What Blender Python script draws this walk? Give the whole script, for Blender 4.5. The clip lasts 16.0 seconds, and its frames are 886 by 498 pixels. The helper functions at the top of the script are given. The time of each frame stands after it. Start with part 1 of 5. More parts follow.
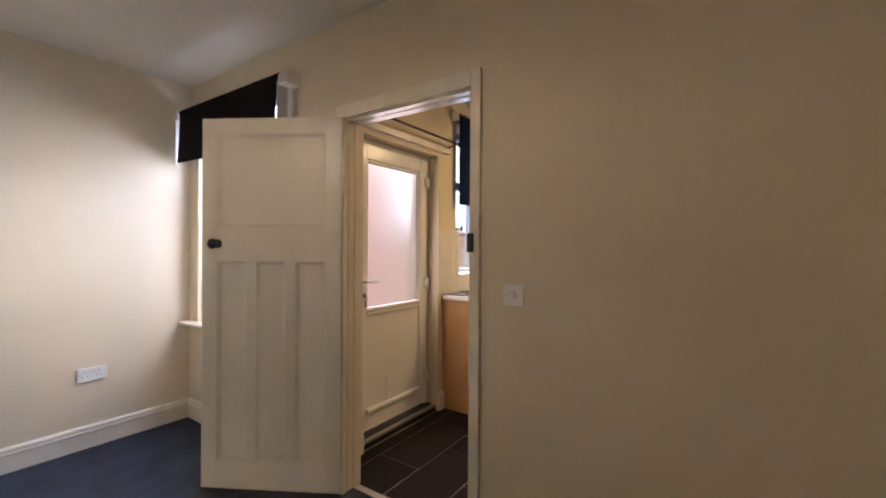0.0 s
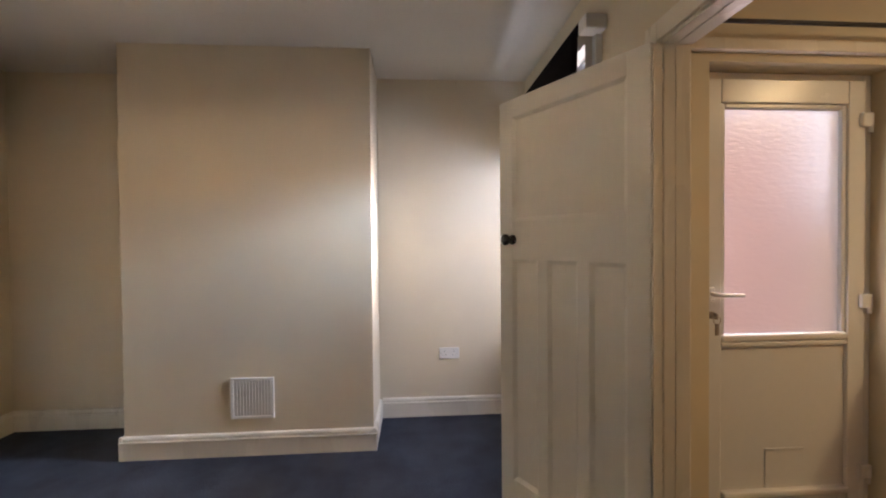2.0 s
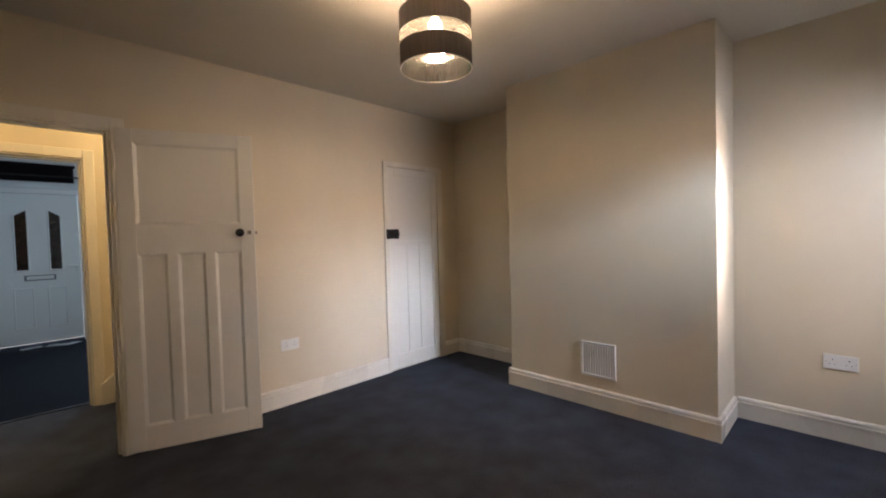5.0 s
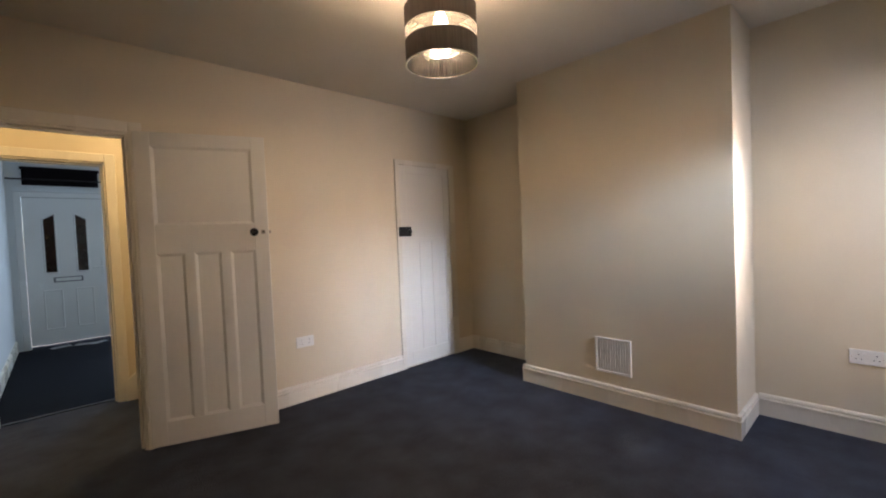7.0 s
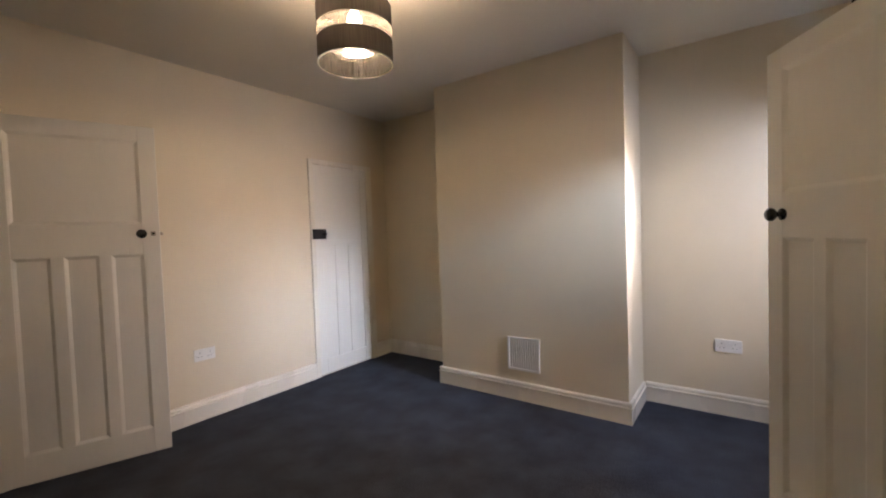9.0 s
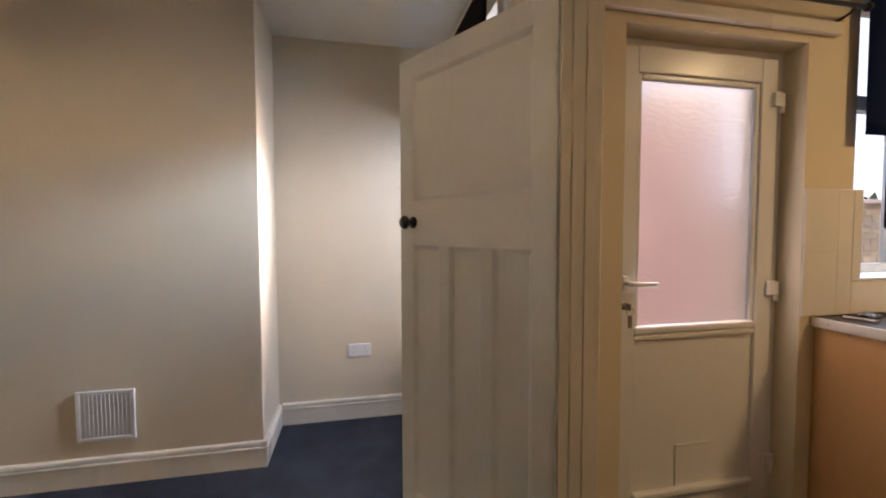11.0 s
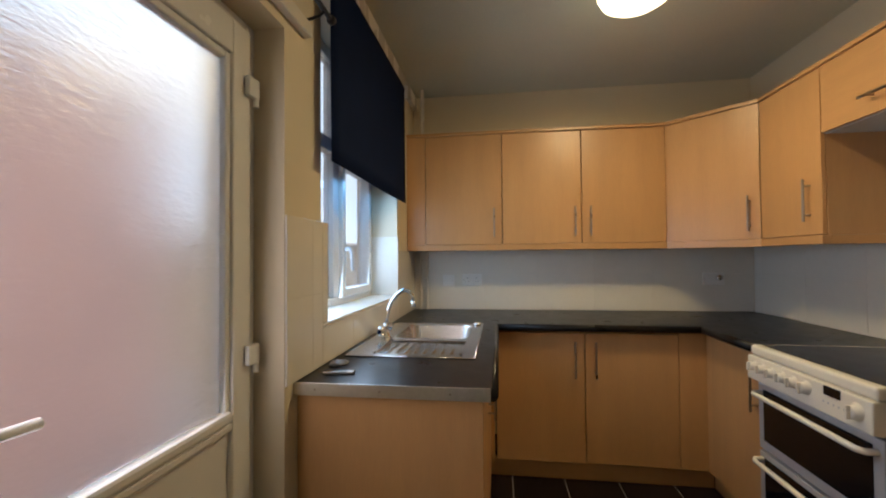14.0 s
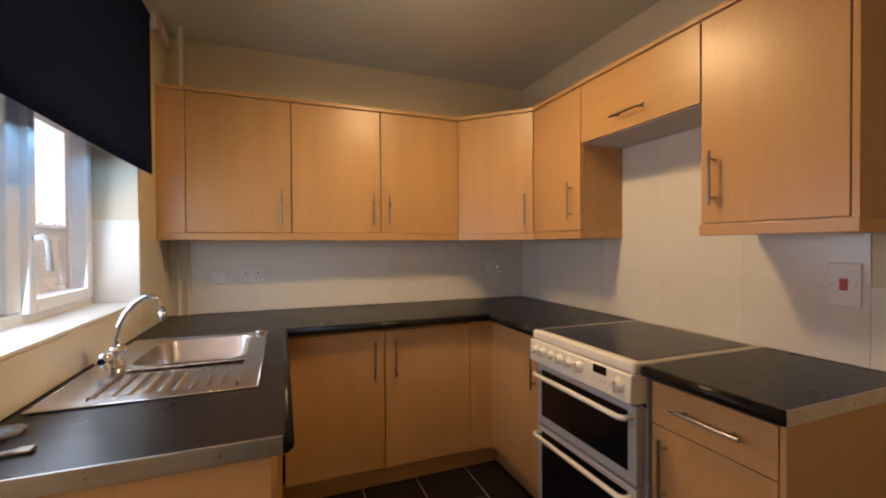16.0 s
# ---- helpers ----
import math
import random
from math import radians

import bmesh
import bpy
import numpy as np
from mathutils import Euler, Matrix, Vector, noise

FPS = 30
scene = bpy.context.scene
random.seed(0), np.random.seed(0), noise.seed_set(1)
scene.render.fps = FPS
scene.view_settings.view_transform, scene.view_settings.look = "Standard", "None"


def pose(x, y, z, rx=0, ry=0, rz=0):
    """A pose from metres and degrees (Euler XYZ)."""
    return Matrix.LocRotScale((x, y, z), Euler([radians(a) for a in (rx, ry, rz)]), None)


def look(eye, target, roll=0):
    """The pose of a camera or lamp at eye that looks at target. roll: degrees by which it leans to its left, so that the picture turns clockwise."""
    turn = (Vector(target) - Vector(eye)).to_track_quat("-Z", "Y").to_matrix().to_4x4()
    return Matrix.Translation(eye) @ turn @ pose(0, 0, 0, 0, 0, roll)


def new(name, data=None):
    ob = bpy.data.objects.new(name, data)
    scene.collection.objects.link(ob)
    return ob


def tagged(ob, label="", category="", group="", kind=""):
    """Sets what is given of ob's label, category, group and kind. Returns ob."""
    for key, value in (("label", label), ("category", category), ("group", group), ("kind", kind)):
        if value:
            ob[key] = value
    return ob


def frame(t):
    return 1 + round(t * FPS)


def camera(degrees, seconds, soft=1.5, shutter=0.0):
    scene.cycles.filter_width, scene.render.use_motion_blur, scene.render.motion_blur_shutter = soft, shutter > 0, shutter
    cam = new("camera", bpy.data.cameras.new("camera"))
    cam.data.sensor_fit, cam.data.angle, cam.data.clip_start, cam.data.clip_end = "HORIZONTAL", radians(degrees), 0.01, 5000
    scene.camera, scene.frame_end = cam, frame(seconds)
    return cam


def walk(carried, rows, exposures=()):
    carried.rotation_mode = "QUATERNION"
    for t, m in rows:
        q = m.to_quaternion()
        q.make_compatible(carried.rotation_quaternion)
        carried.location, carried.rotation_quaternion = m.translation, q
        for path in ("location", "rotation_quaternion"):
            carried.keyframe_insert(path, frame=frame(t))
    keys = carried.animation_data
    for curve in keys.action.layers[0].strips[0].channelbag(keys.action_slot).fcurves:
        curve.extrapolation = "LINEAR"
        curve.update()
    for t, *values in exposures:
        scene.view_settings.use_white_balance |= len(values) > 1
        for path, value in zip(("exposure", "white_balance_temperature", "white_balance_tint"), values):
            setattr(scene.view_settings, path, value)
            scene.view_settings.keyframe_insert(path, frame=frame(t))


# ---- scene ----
cam = camera(94.06, 16.0, soft=2.0)
PATH = [
    (0, (0.358, 0.250, 1.301), (-0.768, 1.903, 1.296), 0.36),
    (0.5, (0.322, 0.491, 1.284), (-1.133, 1.863, 1.273), 0.56),
    (1, (0.272, 0.702, 1.294), (-1.448, 1.723, 1.262), 0.35),
    (1.5, (0.146, 0.851, 1.284), (-1.764, 1.442, 1.256), -0.21),
    (2, (0.069, 0.924, 1.306), (-1.926, 1.064, 1.274), -0.49),
    (2.5, (0.055, 1.040, 1.299), (-1.921, 0.728, 1.276), -0.64),
    (3, (0.088, 1.132, 1.289), (-1.786, 0.435, 1.259), -0.96),
    (3.5, (0.183, 1.151, 1.291), (-1.540, 0.137, 1.253), -1.22),
    (4, (0.267, 1.197, 1.296), (-1.318, -0.022, 1.257), -1.34),
    (4.5, (0.327, 1.229, 1.287), (-1.149, -0.119, 1.248), -1.42),
    (5, (0.340, 1.234, 1.280), (-1.077, -0.176, 1.221), -1.56),
    (7.5, (0.313, 1.265, 1.269), (-1.047, -0.200, 1.204), -2.41),
    (8, (0.317, 1.269, 1.283), (-1.063, -0.178, 1.223), -2.35),
    (10.5, (-0.005, 1.201, 1.280), (-2.001, 1.124, 1.181), -0.48),
    (11, (-0.186, 1.156, 1.285), (-2.139, 1.576, 1.193), -0.15),
    (11.5, (-0.326, 1.176, 1.282), (-2.127, 2.040, 1.191), -0.13),
    (12, (-0.502, 1.276, 1.283), (-2.055, 2.535, 1.209), -0.12),
    (12.5, (-0.616, 1.392, 1.298), (-1.892, 2.931, 1.233), -0.03),
    (13, (-0.747, 1.519, 1.307), (-1.689, 3.283, 1.279), -0.08),
    (13.5, (-0.854, 1.631, 1.322), (-1.459, 3.537, 1.334), -0.17),
    (14, (-0.879, 1.765, 1.315), (-1.149, 3.747, 1.356), -0.47),
    (14.5, (-0.891, 1.909, 1.319), (-0.834, 3.908, 1.365), -0.59),
    (15, (-0.871, 1.968, 1.323), (-0.527, 3.938, 1.358), -0.58),
    (15.5, (-0.886, 2.029, 1.329), (-0.314, 3.946, 1.342), -0.42),
    (16, (-0.906, 2.059, 1.332), (-0.182, 3.923, 1.311), -0.26),
]
walk(cam, [(t, look(eye, target, roll)) for t, eye, target, roll in PATH],
     exposures=[(0, 1.5, 5750, 18), (2.0, 1.22, 5900, 19), (4.0, 1.02, 6050, 18), (11.0, 1.08, 5950, 19), (12.5, 1.03, 5600, 14), (13.5, 0.87, 5150, 9), (14.0, 0.78, 5400, 7), (14.5, 0.78, 5500, 8), (16.0, 0.92, 6350, 18)])

# ---- light ----
world = bpy.data.worlds.new("sky")
scene.world = world
world.use_nodes = True
_bg = world.node_tree.nodes["Background"]
_sky = world.node_tree.nodes.new("ShaderNodeTexSky")
_sky.sky_type, _sky.sun_disc = "NISHITA", False
_sky.sun_elevation, _sky.sun_rotation = radians(66), radians(80)
_sky.air_density, _sky.dust_density = 1.0, 1.0
world.node_tree.links.new(_sky.outputs[0], _bg.inputs[0])
_bg.inputs[1].default_value = 0.10


def lamp(name, kind, m, energy, colour, **more):
    data = bpy.data.lights.new(name, kind)
    data.energy, data.color = energy, colour
    for key, value in more.items():
        if key == "shape":
            data.shape = value
        elif key == "size":
            data.size = value
        elif key == "size_y":
            data.size_y = value
        elif key == "radius":
            data.shadow_soft_size = value
        elif key == "angle":
            data.angle = value
        elif key == "spread":
            data.spread = value
    ob = new(name, data)
    ob.matrix_basis = m
    return ob


# the sun stands in the east, over the kitchen's roof, and lights the yard wall
lamp("sun", "SUN", look((2.6, 0.45, 6), (0, 0, 0)), 2.6, (1.0, 0.93, 0.82), angle=radians(0.5))
# daylight in the window openings
lamp("window_light", "AREA", look((-2.22, 2.13, 1.88), (-2.50, 0.30, 0.60)), 10.5, (0.80, 0.85, 1.0), shape="RECTANGLE", size=0.60, size_y=1.0)
lamp("window_light_sky", "AREA", look((-2.24, 2.19, 2.03), (-2.26, -1.9, 0.70)), 5.0, (0.72, 0.86, 1.0), shape="RECTANGLE", size=0.34, size_y=0.12, spread=radians(52))
lamp("window_light_low", "AREA", look((-2.62, 1.855, 1.42), (-1.50, -1.9, 1.15)), 3.6, (1.0, 0.80, 0.62), shape="RECTANGLE", size=0.42, size_y=0.8, spread=radians(58))
lamp("kitchen_window_light", "AREA", look((-1.675, 3.80, 1.38), (0.0, 3.80, 1.2)), 3.2, (0.70, 0.84, 1.0), shape="RECTANGLE", size=0.95, size_y=0.55)
lamp("kitchen_window_sky", "AREA", look((-1.585, 3.80, 1.74), (-1.50, 3.80, 0.90)), 1.0, (0.30, 0.62, 1.0), shape="RECTANGLE", size=0.9, size_y=0.12)
lamp("back_door_light", "AREA", look((-1.604, 2.53, 1.385), (0.0, 2.53, 1.30)), 2.2, (1.0, 0.78, 0.68), shape="RECTANGLE", size=0.54, size_y=0.96)
lamp("front_window_light", "AREA", look((-1.6, -6.25, 1.5), (-1.2, -4.0, 1.2)), 24.0, (0.62, 0.82, 1.0), shape="RECTANGLE", size=1.3, size_y=1.3)
# lamps
lamp("pendant_bulb_light", "POINT", pose(-0.95, -0.06, 2.195), 44.0, (1.0, 0.73, 0.43), radius=0.045)
lamp("kitchen_lamp_light", "AREA", pose(-0.265, 3.68, 2.416), 9.8, (1.0, 0.68, 0.30), shape="DISK", size=0.26)
lamp("landing_light", "POINT", pose(-0.9, -2.55, 2.9), 30.0, (1.0, 0.78, 0.42), radius=0.06)

# ---- materials ----


def material(name, colour, rough=0.5, metal=0.0, vary=0.06, scale=4.0, fine=60.0, bump=0.02, dist=0.01, stretch=(1, 1, 1),
             stain=0.0, spec=0.5, coat=0.0, per_object=0.0, emit=None, second=None):
    """A surface with variation at two scales: broad patches and fine grain, with relief."""
    mat = bpy.data.materials.new(name)
    mat.use_nodes = True
    nt = mat.node_tree
    b = nt.nodes["Principled BSDF"]
    b.inputs["Roughness"].default_value, b.inputs["Metallic"].default_value = rough, metal
    b.inputs["Specular IOR Level"].default_value, b.inputs["Coat Weight"].default_value = spec, coat
    tc, mp = nt.nodes.new("ShaderNodeTexCoord"), nt.nodes.new("ShaderNodeMapping")
    mp.inputs["Scale"].default_value = stretch
    nt.links.new(tc.outputs["Object"], mp.inputs["Vector"])
    broad, grain = nt.nodes.new("ShaderNodeTexNoise"), nt.nodes.new("ShaderNodeTexNoise")
    broad.inputs["Scale"].default_value, broad.inputs["Detail"].default_value = scale, 4
    grain.inputs["Scale"].default_value, grain.inputs["Detail"].default_value = fine, 6
    for n in (broad, grain):
        nt.links.new(mp.outputs[0], n.inputs["Vector"])
    mix = nt.nodes.new("ShaderNodeMix")
    mix.data_type = "RGBA"
    dark = second or tuple(c * (1 - 2.2 * vary) for c in colour)
    mix.inputs[6].default_value, mix.inputs[7].default_value = (*dark, 1), (*colour, 1)
    add = nt.nodes.new("ShaderNodeMath")
    add.operation = "ADD"
    half = nt.nodes.new("ShaderNodeMath")
    half.operation, half.inputs[1].default_value = "MULTIPLY_ADD", 0.55
    half.inputs[2].default_value = 0.0
    nt.links.new(grain.outputs[0], half.inputs[0])
    nt.links.new(half.outputs[0], add.inputs[0])
    nt.links.new(broad.outputs[0], add.inputs[1])
    ramp = nt.nodes.new("ShaderNodeMapRange")
    ramp.inputs[1].default_value, ramp.inputs[2].default_value = 0.55, 1.0
    nt.links.new(add.outputs[0], ramp.inputs[0])
    nt.links.new(ramp.outputs[0], mix.inputs[0])
    out = mix.outputs[2]
    if per_object:
        info, hsv = nt.nodes.new("ShaderNodeObjectInfo"), nt.nodes.new("ShaderNodeHueSaturation")
        rng = nt.nodes.new("ShaderNodeMapRange")
        rng.inputs[3].default_value, rng.inputs[4].default_value = 1 - per_object, 1 + per_object
        nt.links.new(info.outputs["Random"], rng.inputs[0])
        nt.links.new(rng.outputs[0], hsv.inputs["Value"])
        nt.links.new(out, hsv.inputs["Color"])
        out = hsv.outputs[0]
    nt.links.new(out, b.inputs["Base Color"])
    rr = nt.nodes.new("ShaderNodeMapRange")
    rr.inputs[3].default_value, rr.inputs[4].default_value = max(0.02, rough - 0.08), min(1, rough + 0.08)
    nt.links.new(broad.outputs[0], rr.inputs[0])
    nt.links.new(rr.outputs[0], b.inputs["Roughness"])
    if bump:
        bp = nt.nodes.new("ShaderNodeBump")
        bp.inputs["Strength"].default_value, bp.inputs["Distance"].default_value = bump, dist
        nt.links.new(add.outputs[0], bp.inputs["Height"])
        nt.links.new(bp.outputs[0], b.inputs["Normal"])
    if emit:
        b.inputs["Emission Color"].default_value, b.inputs["Emission Strength"].default_value = (*emit[0], 1), emit[1]
    return mat


def glass_material(name, rough=0.0, bump=0.0, scale=60.0, tint=(1, 1, 1)):
    mat = bpy.data.materials.new(name)
    mat.use_nodes = True
    nt = mat.node_tree
    b = nt.nodes["Principled BSDF"]
    b.inputs["Transmission Weight"].default_value, b.inputs["Roughness"].default_value = 1.0, rough
    b.inputs["Base Color"].default_value, b.inputs["IOR"].default_value = (*tint, 1), 1.45
    if bump:
        tc, no, bp, mp = (nt.nodes.new("ShaderNode" + k) for k in ("TexCoord", "TexNoise", "Bump", "Mapping"))
        mp.inputs["Scale"].default_value = (0.6, 0.6, 1.8)
        no.inputs["Scale"].default_value, no.inputs["Detail"].default_value = scale, 3
        bp.inputs["Strength"].default_value, bp.inputs["Distance"].default_value = bump, 0.004
        nt.links.new(tc.outputs["Object"], mp.inputs[0])
        nt.links.new(mp.outputs[0], no.inputs["Vector"])
        nt.links.new(no.outputs[0], bp.inputs["Height"])
        nt.links.new(bp.outputs[0], b.inputs["Normal"])
    return mat


PAINT = material("cream_wall_paint", (0.69, 0.605, 0.45), 0.62, vary=0.03, scale=2.2, fine=160, bump=0.06, dist=0.004, spec=0.3)
KPAINT = material("kitchen_wall_paint", (0.69, 0.61, 0.435), 0.5, vary=0.03, scale=2.2, fine=160, bump=0.06, dist=0.004)
WHITEWALL = material("white_wall_paint", (0.72, 0.74, 0.74), 0.6, vary=0.03, scale=2.0, fine=120, bump=0.05, dist=0.004)
CEIL = material("ceiling_paint", (0.64, 0.60, 0.52), 0.85, vary=0.03, scale=1.6, fine=90, bump=0.10, dist=0.006)
KCEILPAINT = material("kitchen_ceiling_paint", (0.62, 0.62, 0.49), 0.8, vary=0.04, scale=1.6, fine=90, bump=0.12, dist=0.006)
TRIM = material("cream_gloss_trim", (0.76, 0.71, 0.60), 0.28, vary=0.03, scale=3, fine=70, bump=0.03, dist=0.004, stretch=(1, 1, 0.25))
DOORPAINT = material("door_gloss_paint", (0.74, 0.71, 0.63), 0.30, vary=0.02, scale=2.6, fine=55, bump=0.03, dist=0.004, stretch=(1, 1, 0.2))
UPVC = material("white_plastic", (0.78, 0.78, 0.76), 0.25, vary=0.015, scale=3, fine=40, bump=0.0)
PLASTIC = material("socket_plastic", (0.78, 0.77, 0.73), 0.3, vary=0.02, scale=9, fine=80, bump=0.0)
CARPET = material("blue_carpet", (0.053, 0.060, 0.080), 0.97, vary=0.19, scale=5.0, fine=110, bump=1.0, dist=0.02, spec=0.15)
STAIRCARPET = material("brown_carpet", (0.07, 0.045, 0.03), 0.97, vary=0.2, scale=3, fine=380, bump=0.8, dist=0.01, spec=0.15)
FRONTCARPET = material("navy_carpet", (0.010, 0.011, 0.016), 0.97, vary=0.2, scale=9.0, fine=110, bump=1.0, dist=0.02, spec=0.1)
TILE = material("dark_floor_tile", (0.018, 0.012, 0.011), 0.6, spec=0.12, vary=0.2, scale=3.5, fine=60, bump=0.10, dist=0.006, per_object=0.18)
GROUT = material("floor_grout", (0.40, 0.36, 0.33), 0.9, vary=0.12, scale=8, fine=150, bump=0.3)
WTILE = material("cream_wall_tile", (0.75, 0.72, 0.64), 0.2, vary=0.02, scale=3, fine=30, bump=0.01, dist=0.004, per_object=0.02)
WGROUT = material("wall_grout", (0.70, 0.67, 0.59), 0.7, vary=0.05, scale=9, fine=120, bump=0.05)
BEECH = material("beech_laminate", (0.56, 0.322, 0.128), 0.34, vary=0.05, scale=2.4, fine=34, bump=0.02, dist=0.003, stretch=(5, 5, 0.55), per_object=0.05)
BEECHX = material("beech_laminate_across", (0.56, 0.322, 0.128), 0.34, vary=0.05, scale=2.4, fine=34, bump=0.02, dist=0.003, stretch=(0.55, 0.55, 6), per_object=0.05)
BEECHDARK = material("beech_gap_shade", (0.36, 0.19, 0.085), 0.4, vary=0.1, scale=3, fine=60, bump=0.02, stretch=(0.6, 0.6, 5))
CARCASS = material("carcass_board", (0.52, 0.50, 0.48), 0.5, vary=0.03, scale=3, fine=60, bump=0.02)
WORKTOP = material("black_worktop", (0.011, 0.010, 0.010), 0.30, vary=0.15, scale=12, fine=500, bump=0.0, spec=0.22)
STEEL = material("brushed_steel", (0.66, 0.66, 0.66), 0.22, metal=1.0, vary=0.04, scale=6, fine=120, bump=0.0, stretch=(1, 8, 1))
CHROME = material("chrome", (0.82, 0.82, 0.82), 0.08, metal=1.0, vary=0.02, scale=6, fine=60, bump=0.0)
NICKEL = material("satin_nickel", (0.42, 0.37, 0.31), 0.3, metal=1.0, vary=0.05, scale=20, fine=120, bump=0.0)
ALU = material("aluminium", (0.66, 0.63, 0.57), 0.35, metal=1.0, vary=0.08, scale=8, fine=90, bump=0.02)
BLACK = material("black_bakelite", (0.014, 0.012, 0.012), 0.22, vary=0.1, scale=20, fine=90, bump=0.0)
BLACKMETAL = material("black_metal", (0.020, 0.018, 0.018), 0.4, metal=0.3, vary=0.1, scale=20, fine=90, bump=0.0)
BLIND = material("navy_blind_fabric", (0.009, 0.017, 0.052), 0.9, vary=0.12, scale=5, fine=500, bump=0.2, dist=0.002, spec=0.05)
DARKBLIND = material("black_blind_fabric", (0.012, 0.009, 0.010), 0.9, vary=0.12, scale=5, fine=500, bump=0.2, dist=0.002, spec=0.05)
ENAMEL = material("white_enamel", (0.84, 0.80, 0.69), 0.16, vary=0.02, scale=5, fine=50, bump=0.0, coat=0.3)
GREYTRIM = material("grey_trim", (0.46, 0.46, 0.47), 0.35, vary=0.04, scale=8, fine=70, bump=0.0)
DARKGREY = material("dark_grey_metal", (0.16, 0.16, 0.17), 0.35, vary=0.04, scale=8, fine=70, bump=0.0)
OVENGLASS = material("black_oven_glass", (0.008, 0.008, 0.009), 0.06, vary=0.1, scale=5, fine=40, bump=0.0)
HOBGLASS = material("black_hob_glass", (0.014, 0.012, 0.011), 0.20, vary=0.15, scale=9, fine=300, bump=0.0, spec=0.25)
RED = material("red_rocker", (0.55, 0.02, 0.015), 0.25, vary=0.05, bump=0.0)
BRICK = material("yard_brick", (0.66, 0.40, 0.33), 0.9, vary=0.15, scale=6, fine=70, bump=0.4, dist=0.01, per_object=0.22)
FARBRICK = material("pale_brick", (0.50, 0.36, 0.22), 0.9, vary=0.16, scale=5, fine=60, bump=0.3, dist=0.01, per_object=0.2)
MORTAR = material("mortar", (0.56, 0.44, 0.37), 0.95, vary=0.1, scale=8, fine=90, bump=0.3)
PAVING = material("yard_concrete", (0.30, 0.28, 0.26), 0.95, vary=0.14, scale=2, fine=70, bump=0.4)
LEAF = material("foliage", (0.05, 0.10, 0.03), 0.7, vary=0.3, scale=3, fine=20, bump=0.3)
BULB = material("lit_bulb", (1, 0.9, 0.7), 0.4, emit=((1.0, 0.80, 0.50), 18.0), bump=0.0)
DOME = material("lit_glass_dome", (0.9, 0.85, 0.7), 0.4, emit=((1.0, 0.76, 0.42), 2.0), bump=0.0)


def see_through(name, colour, share, spread=0.25):
    """A cloth or thread that lets some light through: diffuse and translucent, with open gaps between the threads."""
    mat = bpy.data.materials.new(name)
    mat.use_nodes = True
    nt = mat.node_tree
    out = nt.nodes["Material Output"]
    nt.nodes.remove(nt.nodes["Principled BSDF"])
    tl, df, tr, m1, m2, tc, no, rp, mp = (nt.nodes.new("ShaderNode" + k) for k in ("BsdfTranslucent", "BsdfDiffuse", "BsdfTransparent", "MixShader", "MixShader", "TexCoord", "TexNoise", "MapRange", "Mapping"))
    mp.inputs["Scale"].default_value = (1, 1, 0.03)
    no.inputs["Scale"].default_value, no.inputs["Detail"].default_value = 260, 3
    nt.links.new(tc.outputs["Object"], mp.inputs[0])
    nt.links.new(mp.outputs[0], no.inputs["Vector"])
    rp.inputs[1].default_value, rp.inputs[2].default_value = 0.35, 0.65
    rp.inputs[3].default_value, rp.inputs[4].default_value = max(0, share - spread), min(1, share + spread)
    nt.links.new(no.outputs[0], rp.inputs[0])
    tl.inputs[0].default_value = df.inputs[0].default_value = (*colour, 1)
    nt.links.new(tl.outputs[0], m1.inputs[1])
    nt.links.new(df.outputs[0], m1.inputs[2])
    nt.links.new(rp.outputs[0], m2.inputs[0])
    nt.links.new(m1.outputs[0], m2.inputs[1])
    nt.links.new(tr.outputs[0], m2.inputs[2])
    nt.links.new(m2.outputs[0], out.inputs[0])
    return mat


SKYGLOW = material("bright_sky", (0.0, 0.0, 0.0), 1.0, emit=((0.95, 0.98, 1.0), 0.68), bump=0.0)
CLEAR = glass_material("clear_glass")
FROST = glass_material("obscured_glass", 0.28, 0.60, 34.0)
BROWNGLASS = material("dark_bronze_glass", (0.035, 0.018, 0.014), 0.12, vary=0.3, scale=7, fine=60, bump=0.15, dist=0.004)
PAPER = material("paper", (0.34, 0.33, 0.33), 0.8, vary=0.06, bump=0.05)

# ---- building blocks ----
ORIGIN = {}


def mesh_of(name, bm, mat):
    bmesh.ops.recalc_face_normals(bm, faces=bm.faces[:])
    me = bpy.data.meshes.new(name)
    bm.to_mesh(me)
    bm.free()
    me.materials.append(mat)
    return me


def thing(name, label="", category="", at=(0, 0, 0), group="", kind="", m=None):
    """An empty at a thing's base. With at, its parts are given in world metres; with m, in the thing's own."""
    ob = new(name)
    ob.empty_display_size = 0.1
    if m is None:
        ob.matrix_basis = Matrix.Translation(at)
        ORIGIN[ob.name] = Vector(at)
    else:
        ob.matrix_basis = m
        ORIGIN[ob.name] = Vector((0, 0, 0))
    return tagged(ob, label, category, group, kind)


def part(name, bm, mat, parent, label="", smooth=False):
    o = ORIGIN[parent.name]
    bmesh.ops.translate(bm, verts=bm.verts, vec=-o)
    ob = new(name, mesh_of(name, bm, mat))
    ob.parent = parent
    ORIGIN[ob.name] = o
    if smooth:
        ob.data.shade_smooth()
    return tagged(ob, label)


def solo(name, bm, mat, label="", category="", group="", kind="", smooth=False):
    ob = new(name, mesh_of(name, bm, mat))
    ORIGIN[ob.name] = Vector((0, 0, 0))
    if smooth:
        ob.data.shade_smooth()
    return tagged(ob, label, category, group, kind)


